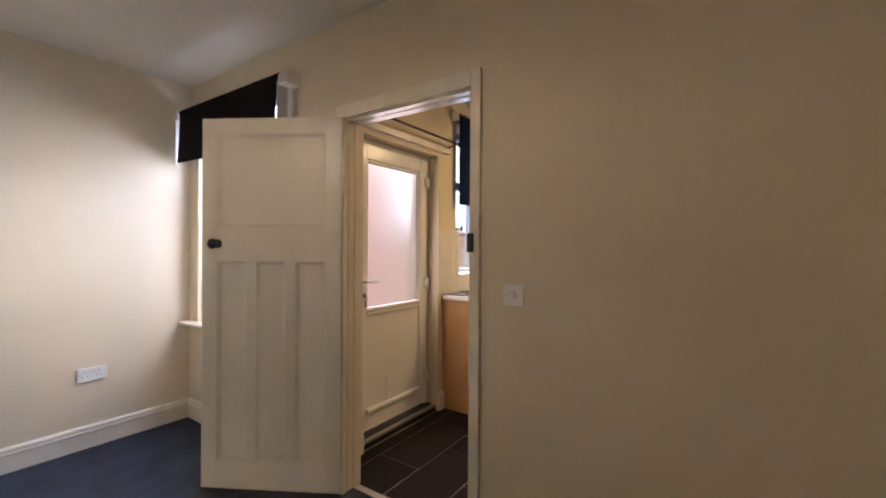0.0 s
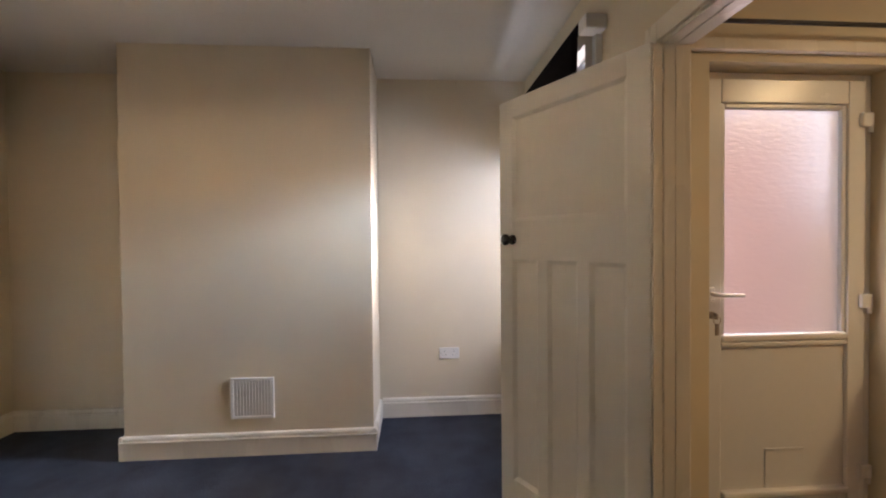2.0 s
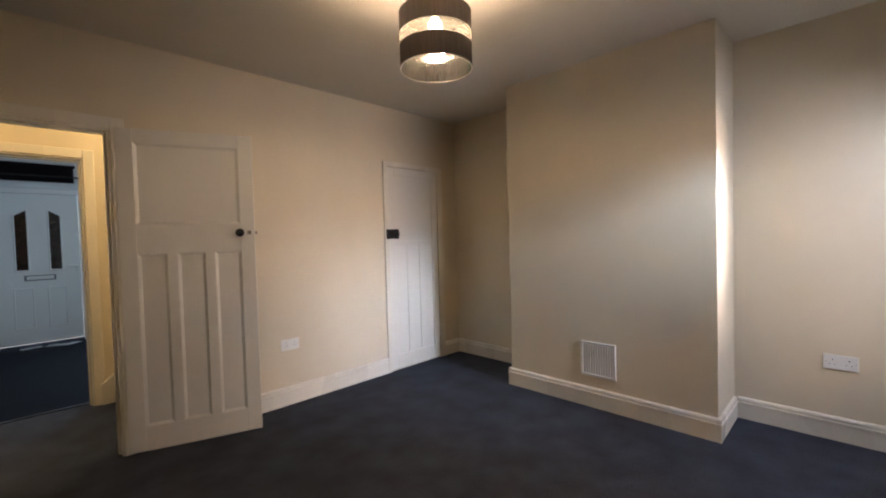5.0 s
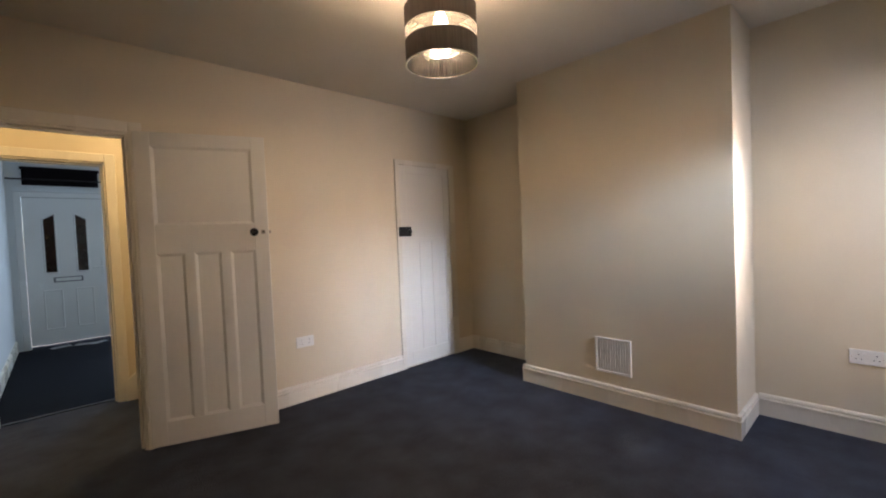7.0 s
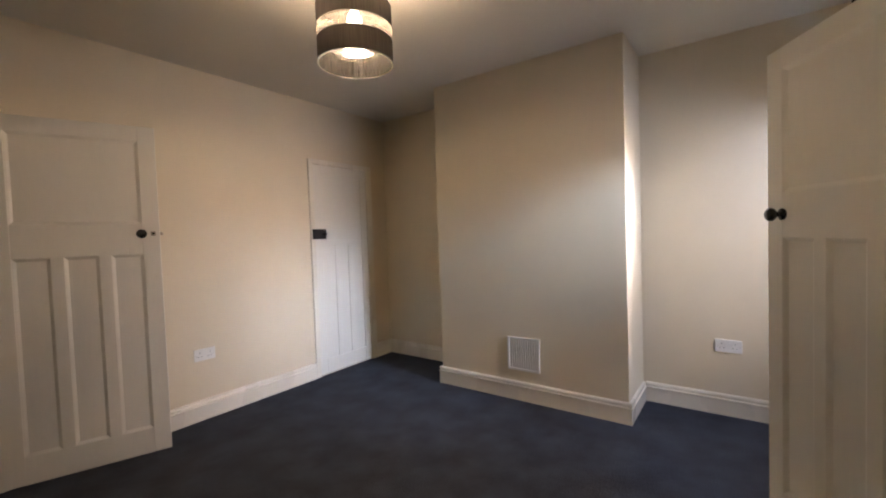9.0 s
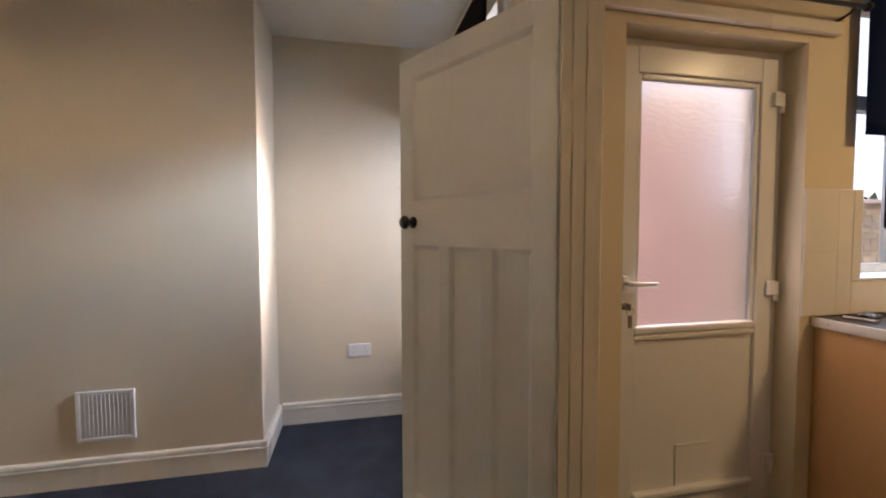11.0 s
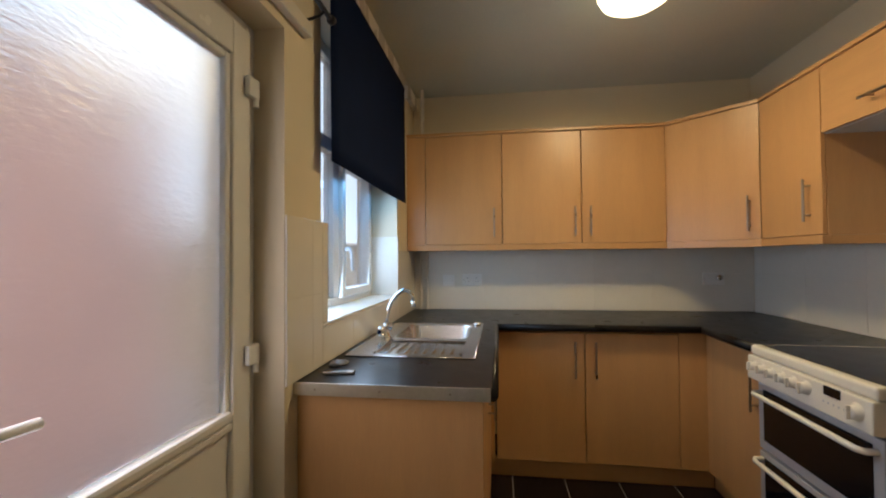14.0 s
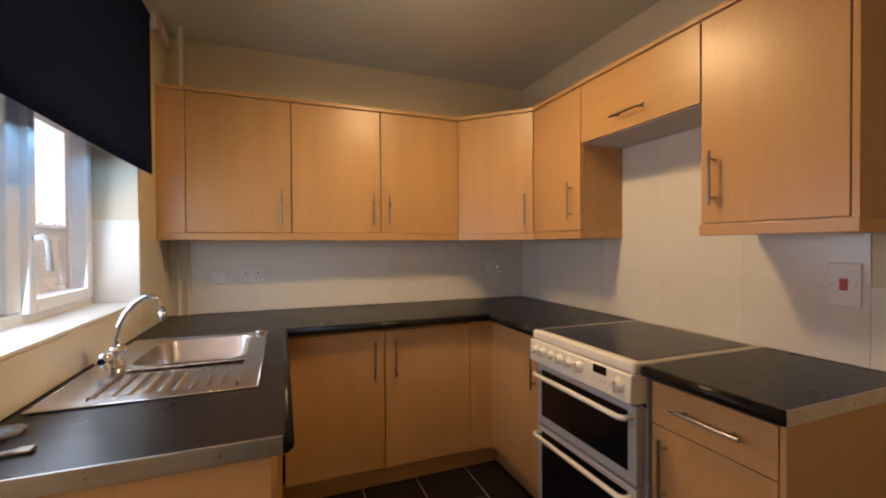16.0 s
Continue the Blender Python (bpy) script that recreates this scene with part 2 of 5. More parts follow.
def box(x0, x1, y0, y1, z0, z1, bevel=0.0, bm=None, seg=2):
    one = bmesh.new()
    bmesh.ops.create_cube(one, size=1.0)
    bmesh.ops.scale(one, verts=one.verts, vec=(abs(x1 - x0), abs(y1 - y0), abs(z1 - z0)))
    bmesh.ops.translate(one, verts=one.verts, vec=((x0 + x1) / 2, (y0 + y1) / 2, (z0 + z1) / 2))
    if bevel:
        bmesh.ops.bevel(one, geom=one.edges[:], offset=bevel, segments=seg, affect="EDGES", profile=0.5)
    return join(bm, one)


def join(bm, one):
    if bm is None:
        return one
    tmp = bpy.data.meshes.new("tmp")
    one.to_mesh(tmp)
    bm.from_mesh(tmp)
    bpy.data.meshes.remove(tmp)
    one.free()
    return bm


def rod(p0, p1, r, seg=14, bm=None, r2=None, bevel=0.0):
    one = bmesh.new()
    p0, p1 = Vector(p0), Vector(p1)
    bmesh.ops.create_cone(one, cap_ends=True, segments=seg, radius1=r, radius2=r if r2 is None else r2, depth=(p1 - p0).length)
    if bevel:
        caps = [e for e in one.edges if abs(e.verts[0].co.z - e.verts[1].co.z) < 1e-6]
        bmesh.ops.bevel(one, geom=caps, offset=bevel, segments=2, affect="EDGES", profile=0.5)
    turn = (p1 - p0).to_track_quat("Z", "Y").to_matrix().to_4x4()
    bmesh.ops.transform(one, matrix=Matrix.Translation((p0 + p1) / 2) @ turn, verts=one.verts)
    return join(bm, one)


def turned(profile, centre, seg=28, axis="Z", bm=None):
    """A body of revolution from (radius, height) pairs about an upright or level axis."""
    one = bmesh.new()
    rings = []
    for r, h in profile:
        ring = []
        for k in range(seg):
            a = 2 * math.pi * k / seg
            ring.append(one.verts.new((r * math.cos(a), r * math.sin(a), h)))
        rings.append(ring)
    for a, b in zip(rings, rings[1:]):
        for k in range(seg):
            one.faces.new((a[k], a[(k + 1) % seg], b[(k + 1) % seg], b[k]))
    if profile[0][0] > 1e-4:
        one.faces.new(rings[0])
    if profile[-1][0] > 1e-4:
        one.faces.new(rings[-1])
    bmesh.ops.remove_doubles(one, verts=one.verts, dist=1e-6)
    m = {"Z": Matrix.Identity(4), "X": Matrix.Rotation(radians(90), 4, "Y"), "Y": Matrix.Rotation(radians(-90), 4, "X"),
         "-X": Matrix.Rotation(radians(-90), 4, "Y"), "-Y": Matrix.Rotation(radians(90), 4, "X")}[axis]
    bmesh.ops.transform(one, matrix=Matrix.Translation(centre) @ m, verts=one.verts)
    return join(bm, one)


def tube(points, r, seg=10, bm=None):
    """A round bar along a run of points."""
    one = bmesh.new()
    pts = [Vector(p) for p in points]
    rings, side = [], None
    for i, p in enumerate(pts):
        d = (pts[min(i + 1, len(pts) - 1)] - pts[max(i - 1, 0)]).normalized()
        if side is None:
            side = d.orthogonal().normalized()
        side = (side - d * side.dot(d)).normalized()
        up = d.cross(side)
        rings.append([one.verts.new(p + r * (math.cos(2 * math.pi * k / seg) * side + math.sin(2 * math.pi * k / seg) * up)) for k in range(seg)])
    for a, b in zip(rings, rings[1:]):
        for k in range(seg):
            one.faces.new((a[k], a[(k + 1) % seg], b[(k + 1) % seg], b[k]))
    one.faces.new(rings[0])
    one.faces.new(rings[-1])
    return join(bm, one)


def prism(outline, z0, z1, bm=None, bevel=0.0):
    """An upright body over a flat outline of (x, y)."""
    one = bmesh.new()
    low = [one.verts.new((x, y, z0)) for x, y in outline]
    high = [one.verts.new((x, y, z1)) for x, y in outline]
    one.faces.new(low)
    one.faces.new(high)
    n = len(outline)
    for k in range(n):
        one.faces.new((low[k], low[(k + 1) % n], high[(k + 1) % n], high[k]))
    bmesh.ops.recalc_face_normals(one, faces=one.faces[:])
    if bevel:
        bmesh.ops.bevel(one, geom=one.edges[:], offset=bevel, segments=2, affect="EDGES", profile=0.5)
    return join(bm, one)


def moulding(p0, p1, out, profile, bm=None):
    """A moulding from p0 to p1 (x, y); profile of (depth along out, height)."""
    one = bmesh.new()
    ends = []
    for p in (p0, p1):
        ends.append([one.verts.new((p[0] + out[0] * d, p[1] + out[1] * d, z)) for d, z in profile])
    n = len(profile)
    for k in range(n):
        one.faces.new((ends[0][k], ends[0][(k + 1) % n], ends[1][(k + 1) % n], ends[1][k]))
    one.faces.new(ends[0])
    one.faces.new(ends[1])
    return join(bm, one)


def wall_with_openings(name, along, a0, a1, t0, t1, z0, z1, openings, mat, label):
    """A wall with thickness along x or y; openings of (a0, a1, z0, z1) go through it."""
    cuts_a = sorted({a0, a1, *(v for o in openings for v in o[:2])})
    cuts_z = sorted({z0, z1, *(v for o in openings for v in o[2:])})
    bm = bmesh.new()
    for u0, u1 in zip(cuts_a, cuts_a[1:]):
        for v0, v1 in zip(cuts_z, cuts_z[1:]):
            mu, mv = (u0 + u1) / 2, (v0 + v1) / 2
            if any(o[0] < mu < o[1] and o[2] < mv < o[3] for o in openings):
                continue
            if along == "x":
                box(u0, u1, t0, t1, v0, v1, bm=bm)
            else:
                box(t0, t1, u0, u1, v0, v1, bm=bm)
    bmesh.ops.remove_doubles(bm, verts=bm.verts, dist=1e-5)
    bm.verts.index_update()
    seen = {}
    for f in bm.faces:
        seen.setdefault(tuple(sorted(v.index for v in f.verts)), []).append(f)
    bmesh.ops.delete(bm, geom=[f for fs in seen.values() if len(fs) > 1 for f in fs], context="FACES_ONLY")
    return solo(name, bm, mat, label, "wall", kind="structure")


# ---- plan, in metres ----
CEILING, KCEIL = 2.52, 2.55
ALCOVE, BREAST, EAST = -3.03, -2.55, 1.20
BREAST_S, BREAST_N = -0.845, 0.66
NORTH, SOUTH, NTHICK = 1.775, -1.905, 0.105
KWEST, KEAST, KNORTH = -1.53, 0.87, 4.89
WT = 0.922
LOBBY_S, FRONT_N, FRONT_S = -3.08, -3.20, -6.32
FEAST = 0.78

# ---- structure: back room ----
solo("floor", box(ALCOVE - 0.1, EAST + 0.1, FRONT_N + 0.01, NORTH + 0.06, -0.10, 0.0), CARPET, "dark blue worn carpet laid wall to wall", "carpet", kind="structure")
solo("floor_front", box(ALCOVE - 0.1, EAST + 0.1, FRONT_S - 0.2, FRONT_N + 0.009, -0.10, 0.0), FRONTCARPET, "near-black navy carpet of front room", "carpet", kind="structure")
solo("kitchen_floor_bed", box(KWEST - 0.2, KEAST + 0.1, NORTH + 0.062, KNORTH + 0.1, -0.10, -0.004), GROUT, "grey grout bed under dark kitchen floor tiles", "floor", kind="structure")
solo("ceiling", box(ALCOVE - 0.1, EAST + 0.1, SOUTH - 0.10, NORTH + 0.06, CEILING, CEILING + 0.1), CEIL, "matt off-white painted plaster ceiling of back room", "ceiling", kind="structure")
solo("kitchen_ceiling", box(KWEST - 0.25, KEAST + 0.1, NORTH + 0.062, KNORTH + 0.1, KCEIL, KCEIL + 0.1), KCEILPAINT, "matt off-white painted plaster ceiling of kitchen", "ceiling", kind="structure")
DOOR_W, DOOR_E, DOOR_TOP = -1.315, -0.522, 2.000
WIN_W, WIN_E, WIN_LO, WIN_HI = -2.90, -1.93, 0.74, 2.28
wall_with_openings("wall_north", "x", ALCOVE - 0.1, EAST + 0.1, NORTH, NORTH + NTHICK, 0, 2.7, [(DOOR_W, DOOR_E, 0, DOOR_TOP), (WIN_W, WIN_E, WIN_LO, WIN_HI)], PAINT, "cream painted plaster wall with doorway and window")
SDOOR_W, SDOOR_E, SDOOR_TOP = -0.04, 0.735, 1.985
wall_with_openings("wall_south", "x", ALCOVE - 0.1, EAST + 0.1, SOUTH - 0.1, SOUTH, 0, 2.7, [(SDOOR_W, SDOOR_E, 0, SDOOR_TOP)], PAINT, "cream painted plaster wall with doorway to lobby")
solo("wall_west", box(ALCOVE - 0.1, ALCOVE, SOUTH, NORTH, 0, 2.6), PAINT, "cream painted plaster alcove wall", "wall", kind="structure")
solo("wall_east", box(EAST, EAST + 0.1, FRONT_S, NORTH, 0, 2.7), PAINT, "plain cream painted plaster wall", "wall", kind="structure")
solo("chimney_breast", box(ALCOVE, BREAST, BREAST_S, BREAST_N, 0, CEILING, bevel=0.004), PAINT, "cream painted plaster chimney breast with closed fireplace", "chimney breast", kind="structure")

SKIRT = [(0, 0.0), (0.019, 0.0), (0.019, 0.098), (0.024, 0.101), (0.024, 0.110), (0.012, 0.114), (0.012, 0.120), (0.020, 0.124), (0.017, 0.136), (0.010, 0.142), (0, 0.143)]


def skirting(name, p0, p1, out):
    return solo(name, moulding(p0, p1, out, SKIRT), TRIM, "cream gloss painted moulded skirting board", "skirting board", kind="structure")


S = 0.02
skirting("baseboard_north_1", (ALCOVE + S, NORTH), (DOOR_W - 0.075, NORTH), (0, -1))
skirting("baseboard_north_2", (DOOR_E + 0.075, NORTH), (EAST, NORTH), (0, -1))
skirting("baseboard_alcove_north", (ALCOVE, BREAST_N + S), (ALCOVE, NORTH), (1, 0))
skirting("baseboard_breast_north", (ALCOVE + S, BREAST_N), (BREAST + S, BREAST_N), (0, 1))
skirting("baseboard_breast", (BREAST, BREAST_S - S), (BREAST, BREAST_N + S), (1, 0))
skirting("baseboard_breast_south", (ALCOVE + S, BREAST_S), (BREAST + S, BREAST_S), (0, -1))
skirting("baseboard_alcove_south", (ALCOVE, SOUTH), (ALCOVE, BREAST_S - S), (1, 0))
skirting("baseboard_south_1", (-2.03, SOUTH), (SDOOR_W - 0.07, SOUTH), (0, 1))
skirting("baseboard_south_2", (ALCOVE + S, SOUTH), (-2.80, SOUTH), (0, 1))
skirting("baseboard_south_3", (SDOOR_E + 0.07, SOUTH), (EAST, SOUTH), (0, 1))


def door_surround(name, x0, x1, top, y_face, out, depth, label, width=0.07, both=True, slim=0.0, stop=0.012, edge=0.002):
    """Lining boards in an opening along x, with an architrave on the face y_face."""
    fr = thing(name, label, "door frame", ((x0 + x1) / 2, y_face, 0), kind="structure")
    y0, y1 = sorted((y_face, y_face - out * depth))
    t = 0.025
    part("lining", box(x0, x0 + t, y0, y1, 0, top, edge), TRIM, fr)
    part("lining", box(x1 - t, x1, y0, y1, 0, top, edge), TRIM, fr)
    part("lining", box(x0 + t, x1 - t, y0, y1, top - t, top, 0.002), TRIM, fr)
    ys = y_face - out * 0.045
    for a, b in ((x0 + t, x0 + t + stop), (x1 - t - stop, x1 - t)):
        part("door_stop", box(a, b, *sorted((ys, ys - out * 0.03)), 0, top - t, 0.001), TRIM, fr)
    part("door_stop", box(x0 + t + stop, x1 - t - stop, *sorted((ys, ys - out * 0.03)), top - t - stop, top - t, 0.001), TRIM, fr)
    faces = [(y_face, out)] + ([(y_face - out * depth, -out)] if both else [])
    for yf, o in faces:
        for a, b, c, d in ((x0 - width + 0.012, x0 + 0.012, 0, top + width - 0.012), (x1 - 0.012, x1 + width - slim - 0.012, 0, top + width - 0.012)):
            bm = box(a, b, *sorted((yf, yf + o * 0.016)), c, d, 0.004)
            part("architrave", bm, TRIM, fr)
        part("architrave", box(x0 + 0.012, x1 - 0.012, *sorted((yf, yf + o * 0.015)), top - 0.012, top + width - 0.012, 0.004), TRIM, fr)
    return fr


kframe = door_surround("door_frame", DOOR_W, DOOR_E, DOOR_TOP, NORTH, -1, NTHICK, "cream gloss painted door lining and architrave", both=False, slim=0.022, stop=0.0025, edge=0.007)
door_surround("lobby_door_frame", SDOOR_W, SDOOR_E, SDOOR_TOP, SOUTH, 1, 0.10, "cream gloss painted door lining and architrave to lobby")
# added strip that covers the dark crevice between door edge and lining
part("crevice_cover", box(-1.306, -1.2895, NORTH - 0.034, NORTH - 0.0005, 0, DOOR_TOP - 0.026, 0.003), TRIM, kframe)
part("rim_keep", box(-0.541, -0.513, NORTH - 0.032, NORTH - 0.0165, 1.284, 1.364, 0.004), BLACKMETAL, kframe, "black metal rim lock keep")


def sloped_ring(x0, x1, z0, z1, y, yi, w):
    """A ring that slopes from the frame's face y at its outer edge to the panel's face yi at its inner edge."""
    bm = bmesh.new()

    def ring(i, yy):
        return [bm.verts.new(p) for p in ((x0 + i, yy, z0 + i), (x1 - i, yy, z0 + i), (x1 - i, yy, z1 - i), (x0 + i, yy, z1 - i))]

    step = y + (yi - y) * 0.3
    rings = [ring(0, yi), ring(0, y), ring(w * 0.35, step), ring(w * 0.55, step + (yi - y) * 0.25), ring(w, yi)]
    for a, b in zip(rings, rings[1:] + rings[:1]):
        for k in range(4):
            bm.faces.new((a[k], a[(k + 1) % 4], b[(k + 1) % 4], b[k]))
    return bm


def panel_door(name, width, height, thick, m, label, knob_z=1.335):
    """A painted four-panel door: one panel over three uprights. Hinge edge at x = 0, its face towards -y, base at z = 0."""
    d = thing(name, label, "door", m=m)
    st, mu = 0.088, 0.055
    lo, rail0, rail1, hi = 0.150, 1.215, 1.395, height - 0.085
    inner = (width - 2 * st - 2 * mu) / 3
    part("stile", box(0, st, 0, thick, 0, height, 0.003), DOORPAINT, d)
    part("stile", box(width - st, width, 0, thick, 0, height, 0.003), DOORPAINT, d)
    part("bottom_rail", box(st, width - st, 0.0003, thick - 0.0003, 0, lo, 0.0006), DOORPAINT, d)
    part("lock_rail", box(st, width - st, 0.0003, thick - 0.0003, rail0, rail1, 0.0006), DOORPAINT, d)
    part("top_rail", box(st, width - st, 0.0003, thick - 0.0003, hi, height, 0.0006), DOORPAINT, d)
    for k in (1, 2):
        a = st + k * inner + (k - 1) * mu
        part("muntin", box(a, a + mu, 0.0005, thick - 0.0005, lo, rail0, 0.0008), DOORPAINT, d)
    part("panel", box(st, width - st, 0.012, thick - 0.012, rail1, hi), DOORPAINT, d)
    for k in range(3):
        a = st + k * (inner + mu)
        part("panel", box(a, a + inner, 0.012, thick - 0.012, lo, rail0), DOORPAINT, d)
    # sloped mouldings round the panels, on both faces
    for x0, x1, z0, z1 in [(st, width - st, rail1, hi)] + [(st + k * (inner + mu), st + k * (inner + mu) + inner, lo, rail0) for k in range(3)]:
        for y, yi in ((0.0015, 0.0119), (thick - 0.0015, thick - 0.0119)):
            part("panel_moulding", sloped_ring(x0, x1, z0, z1, y, yi, 0.017), DOORPAINT, d)
    for z in (0.22, height - 0.2):
        part("hinge", rod((-0.004, -0.003, z - 0.045), (-0.004, -0.003, z + 0.045), 0.006, 10), DOORPAINT, d)
    kx = width - 0.090
    for s, y in ((-1, 0.0), (1, thick)):
        ax = "-Y" if s < 0 else "Y"
        part("door_knob", turned([(0.024, 0.0), (0.024, 0.006), (0.010, 0.010), (0.009, 0.026), (0.019, 0.032), (0.027, 0.042), (0.027, 0.052), (0.019, 0.060), (0.0, 0.063)], (kx, y, knob_z), 24, ax), BLACK, d, "black bakelite knob", smooth=True)
    return d


# the kitchen door stands open into the room, in front of the window
KD = Vector((-1.96, 1.35, 0)) - Vector((-1.295, 1.735, 0))
panel_door("door_1", 0.766, 1.977, 0.036, pose(-1.313, 1.766, 0.008, 0, 0, math.degrees(math.atan2(KD.y, KD.x))), "cream gloss painted four panel door, standing open to kitchen", knob_z=1.308)
# the lobby door stands open into the room
SD = Vector((-0.744, -1.643, 0)) - Vector((-0.045, -1.893, 0))
sdoor = panel_door("door_2", 0.742, 1.977, 0.036, pose(-0.045, -1.880, 0.009, 0, 0, math.degrees(math.atan2(SD.y, SD.x))), "cream gloss painted four panel door, standing open to lobby")
part("night_latch", box(0.695, 0.722, -0.008, 0.0, 1.322, 1.350, 0.003), NICKEL, sdoor, "small brass latch plate")
part("latch_snib", rod((0.709, -0.020, 1.336), (0.709, -0.008, 1.336), 0.006, 12), BLACK, sdoor)
part("latch_bolt", box(0.744, 0.757, 0.010, 0.026, 1.325, 1.345, 0.002), NICKEL, sdoor)

# cupboard under the stairs, in the south wall
cup = thing("cupboard_door", "cream painted cupboard door with black rim latch, closed", "cupboard door", (-2.42, SOUTH, 0))
CW, CE, CT = -2.80, -2.03, 2.005
part("frame_post", box(CW, CW + 0.075, SOUTH, SOUTH + 0.020, 0, CT, 0.003), TRIM, cup)
part("frame_post", box(CE - 0.045, CE, SOUTH, SOUTH + 0.020, 0, CT, 0.003), TRIM, cup)
part("frame_head", box(CW + 0.075, CE - 0.045, SOUTH, SOUTH + 0.019, CT - 0.045, CT, 0.003), TRIM, cup)
L0, L1 = CW + 0.078, CE - 0.048
part("leaf", box(L0, L1, SOUTH + 0.001, SOUTH + 0.008, 0.012, CT - 0.048), DOORPAINT, cup)
for a, b, c, d in ((L0, L0 + 0.08, 0.012, CT - 0.048), (L1 - 0.08, L1, 0.012, CT - 0.048), (L0 + 0.08, L1 - 0.08, 0.012, 0.15), (L0 + 0.08, L1 - 0.08, 1.215, 1.255), (L0 + 0.08, L1 - 0.08, 1.88, CT - 0.048)):
    part("leaf_rail", box(a, b, SOUTH + 0.008, SOUTH + 0.013, c, d, 0.002), DOORPAINT, cup)
for k in (1, 2):
    x = L0 + 0.08 + (L1 - L0 - 0.16) * k / 3
    part("leaf_rail", box(x - 0.022, x + 0.022, SOUTH + 0.008, SOUTH + 0.0125, 0.15, 1.215, 0.002), DOORPAINT, cup)
lt = part("rim_latch", box(-2.185, -2.045, SOUTH + 0.013, SOUTH + 0.036, 1.275, 1.365, 0.004), BLACKMETAL, cup, "black metal rim latch")
part("latch_knob", turned([(0.008, 0), (0.008, 0.02), (0.018, 0.026), (0.019, 0.038), (0.010, 0.045), (0, 0.046)], (-2.145, SOUTH + 0.036, 1.32), 18, "Y"), BLACKMETAL, lt, smooth=True)
part("latch_plate", box(-2.115, -2.055, SOUTH + 0.036, SOUTH + 0.039, 1.295, 1.345, 0.001), BLACKMETAL, lt)

# ---- window of the back room, behind the open door ----
win = thing("window_1", "white plastic framed window with deep sill", "window", (-2.32, NORTH + 0.09, WIN_LO), kind="structure")
WY0, WY1 = NORTH + 0.07, NORTH + 0.115
for a, b, c, d in ((WIN_W, WIN_W + 0.06, WIN_LO, WIN_HI), (WIN_E - 0.06, WIN_E, WIN_LO, WIN_HI), (WIN_W + 0.06, WIN_E - 0.06, WIN_LO, WIN_LO + 0.06), (WIN_W + 0.06, WIN_E - 0.06, WIN_HI - 0.06, WIN_HI), (-2.50, -2.44, WIN_LO + 0.06, WIN_HI - 0.06)):
    part("window_frame", box(a, b, WY0, WY1, c, d, 0.004), UPVC, win)
for a, b in ((WIN_W + 0.06, -2.50), (-2.44, WIN_E - 0.06)):
    pane = part("pane", box(a, b, WY0 + 0.018, WY0 + 0.024, WIN_LO + 0.06, WIN_HI - 0.06), CLEAR, win)
    pane.visible_shadow = False
part("window_sill", box(ALCOVE + 0.004, -1.67, NORTH - 0.075, NORTH + 0.07, WIN_LO - 0.028, WIN_LO - 0.002, 0.006), TRIM, win)


def roller_blind(name, a, b, fixed, ztop, zbot, along, mat, label, tube_r=0.02, bow=0.012):
    """A roller blind, let partly down: tube, cloth with a hem bar, brackets. along: x or y; fixed: the place of its plane."""
    mid = (a + b) / 2
    at = (mid, fixed, zbot) if along == "x" else (fixed, mid, zbot)
    bl = thing(name, label, "roller blind", at)
    P = (lambda u, w, z: (u, fixed + w, z)) if along == "x" else (lambda u, w, z: (fixed + w, u, z))
    part("roller", rod(P(a, 0, ztop - tube_r), P(b, 0, ztop - tube_r), tube_r, 18), mat, bl)
    bm = bmesh.new()
    n, k = 14, 10
    grid = {}
    for side, off in ((0, tube_r), (1, tube_r - 0.0025)):
        for i in range(n + 1):
            for j in range(k + 1):
                u, v = a + 0.015 + (b - a - 0.03) * i / n, j / k
                w = off + 0.004 * math.sin(3.1 * i / n * 2 + v) * v + bow * v * v * ((2 * i / n - 1) ** 4)
                s = 1 if along == "y" else -1
                grid[side, i, j] = bm.verts.new(P(u, s * w, ztop - tube_r - (ztop - tube_r - zbot) * v))
    for side in (0, 1):
        for i in range(n):
            for j in range(k):
                bm.faces.new([grid[side, i, j], grid[side, i + 1, j], grid[side, i + 1, j + 1], grid[side, i, j + 1]])
    for i in range(n):
        bm.faces.new([grid[0, i, k], grid[0, i + 1, k], grid[1, i + 1, k], grid[1, i, k]])
    for i in (0, n):
        for j in range(k):
            bm.faces.new([grid[0, i, j], grid[0, i, j + 1], grid[1, i, j + 1], grid[1, i, j]])
    part("cloth", bm, mat, bl, smooth=True)
    return bl, P


blind, _P = roller_blind("roller_blind", -3.005, -1.775, NORTH - 0.075, 2.315, 1.915, "x", DARKBLIND, "black fabric roller blind, half drawn over window")
part("bracket", box(-1.772, -1.69, NORTH - 0.10, NORTH, 2.235, 2.30, 0.008), PLASTIC, blind, "cream plastic bracket")
part("bracket", box(-3.028, -3.008, NORTH - 0.10, NORTH, 2.245, 2.31, 0.006), PLASTIC, blind, "cream plastic bracket")
part("side_trim", box(-1.773, -1.735, NORTH - 0.035, NORTH, 1.80, 2.234, 0.006), PLASTIC, blind, "cream plastic side guide")
part("side_trim", box(-3.028, -3.012, NORTH - 0.115, NORTH - 0.075, 1.915, 2.24, 0.006), PLASTIC, blind, "cream plastic side guide")

# ---- sockets, switch, vent ----


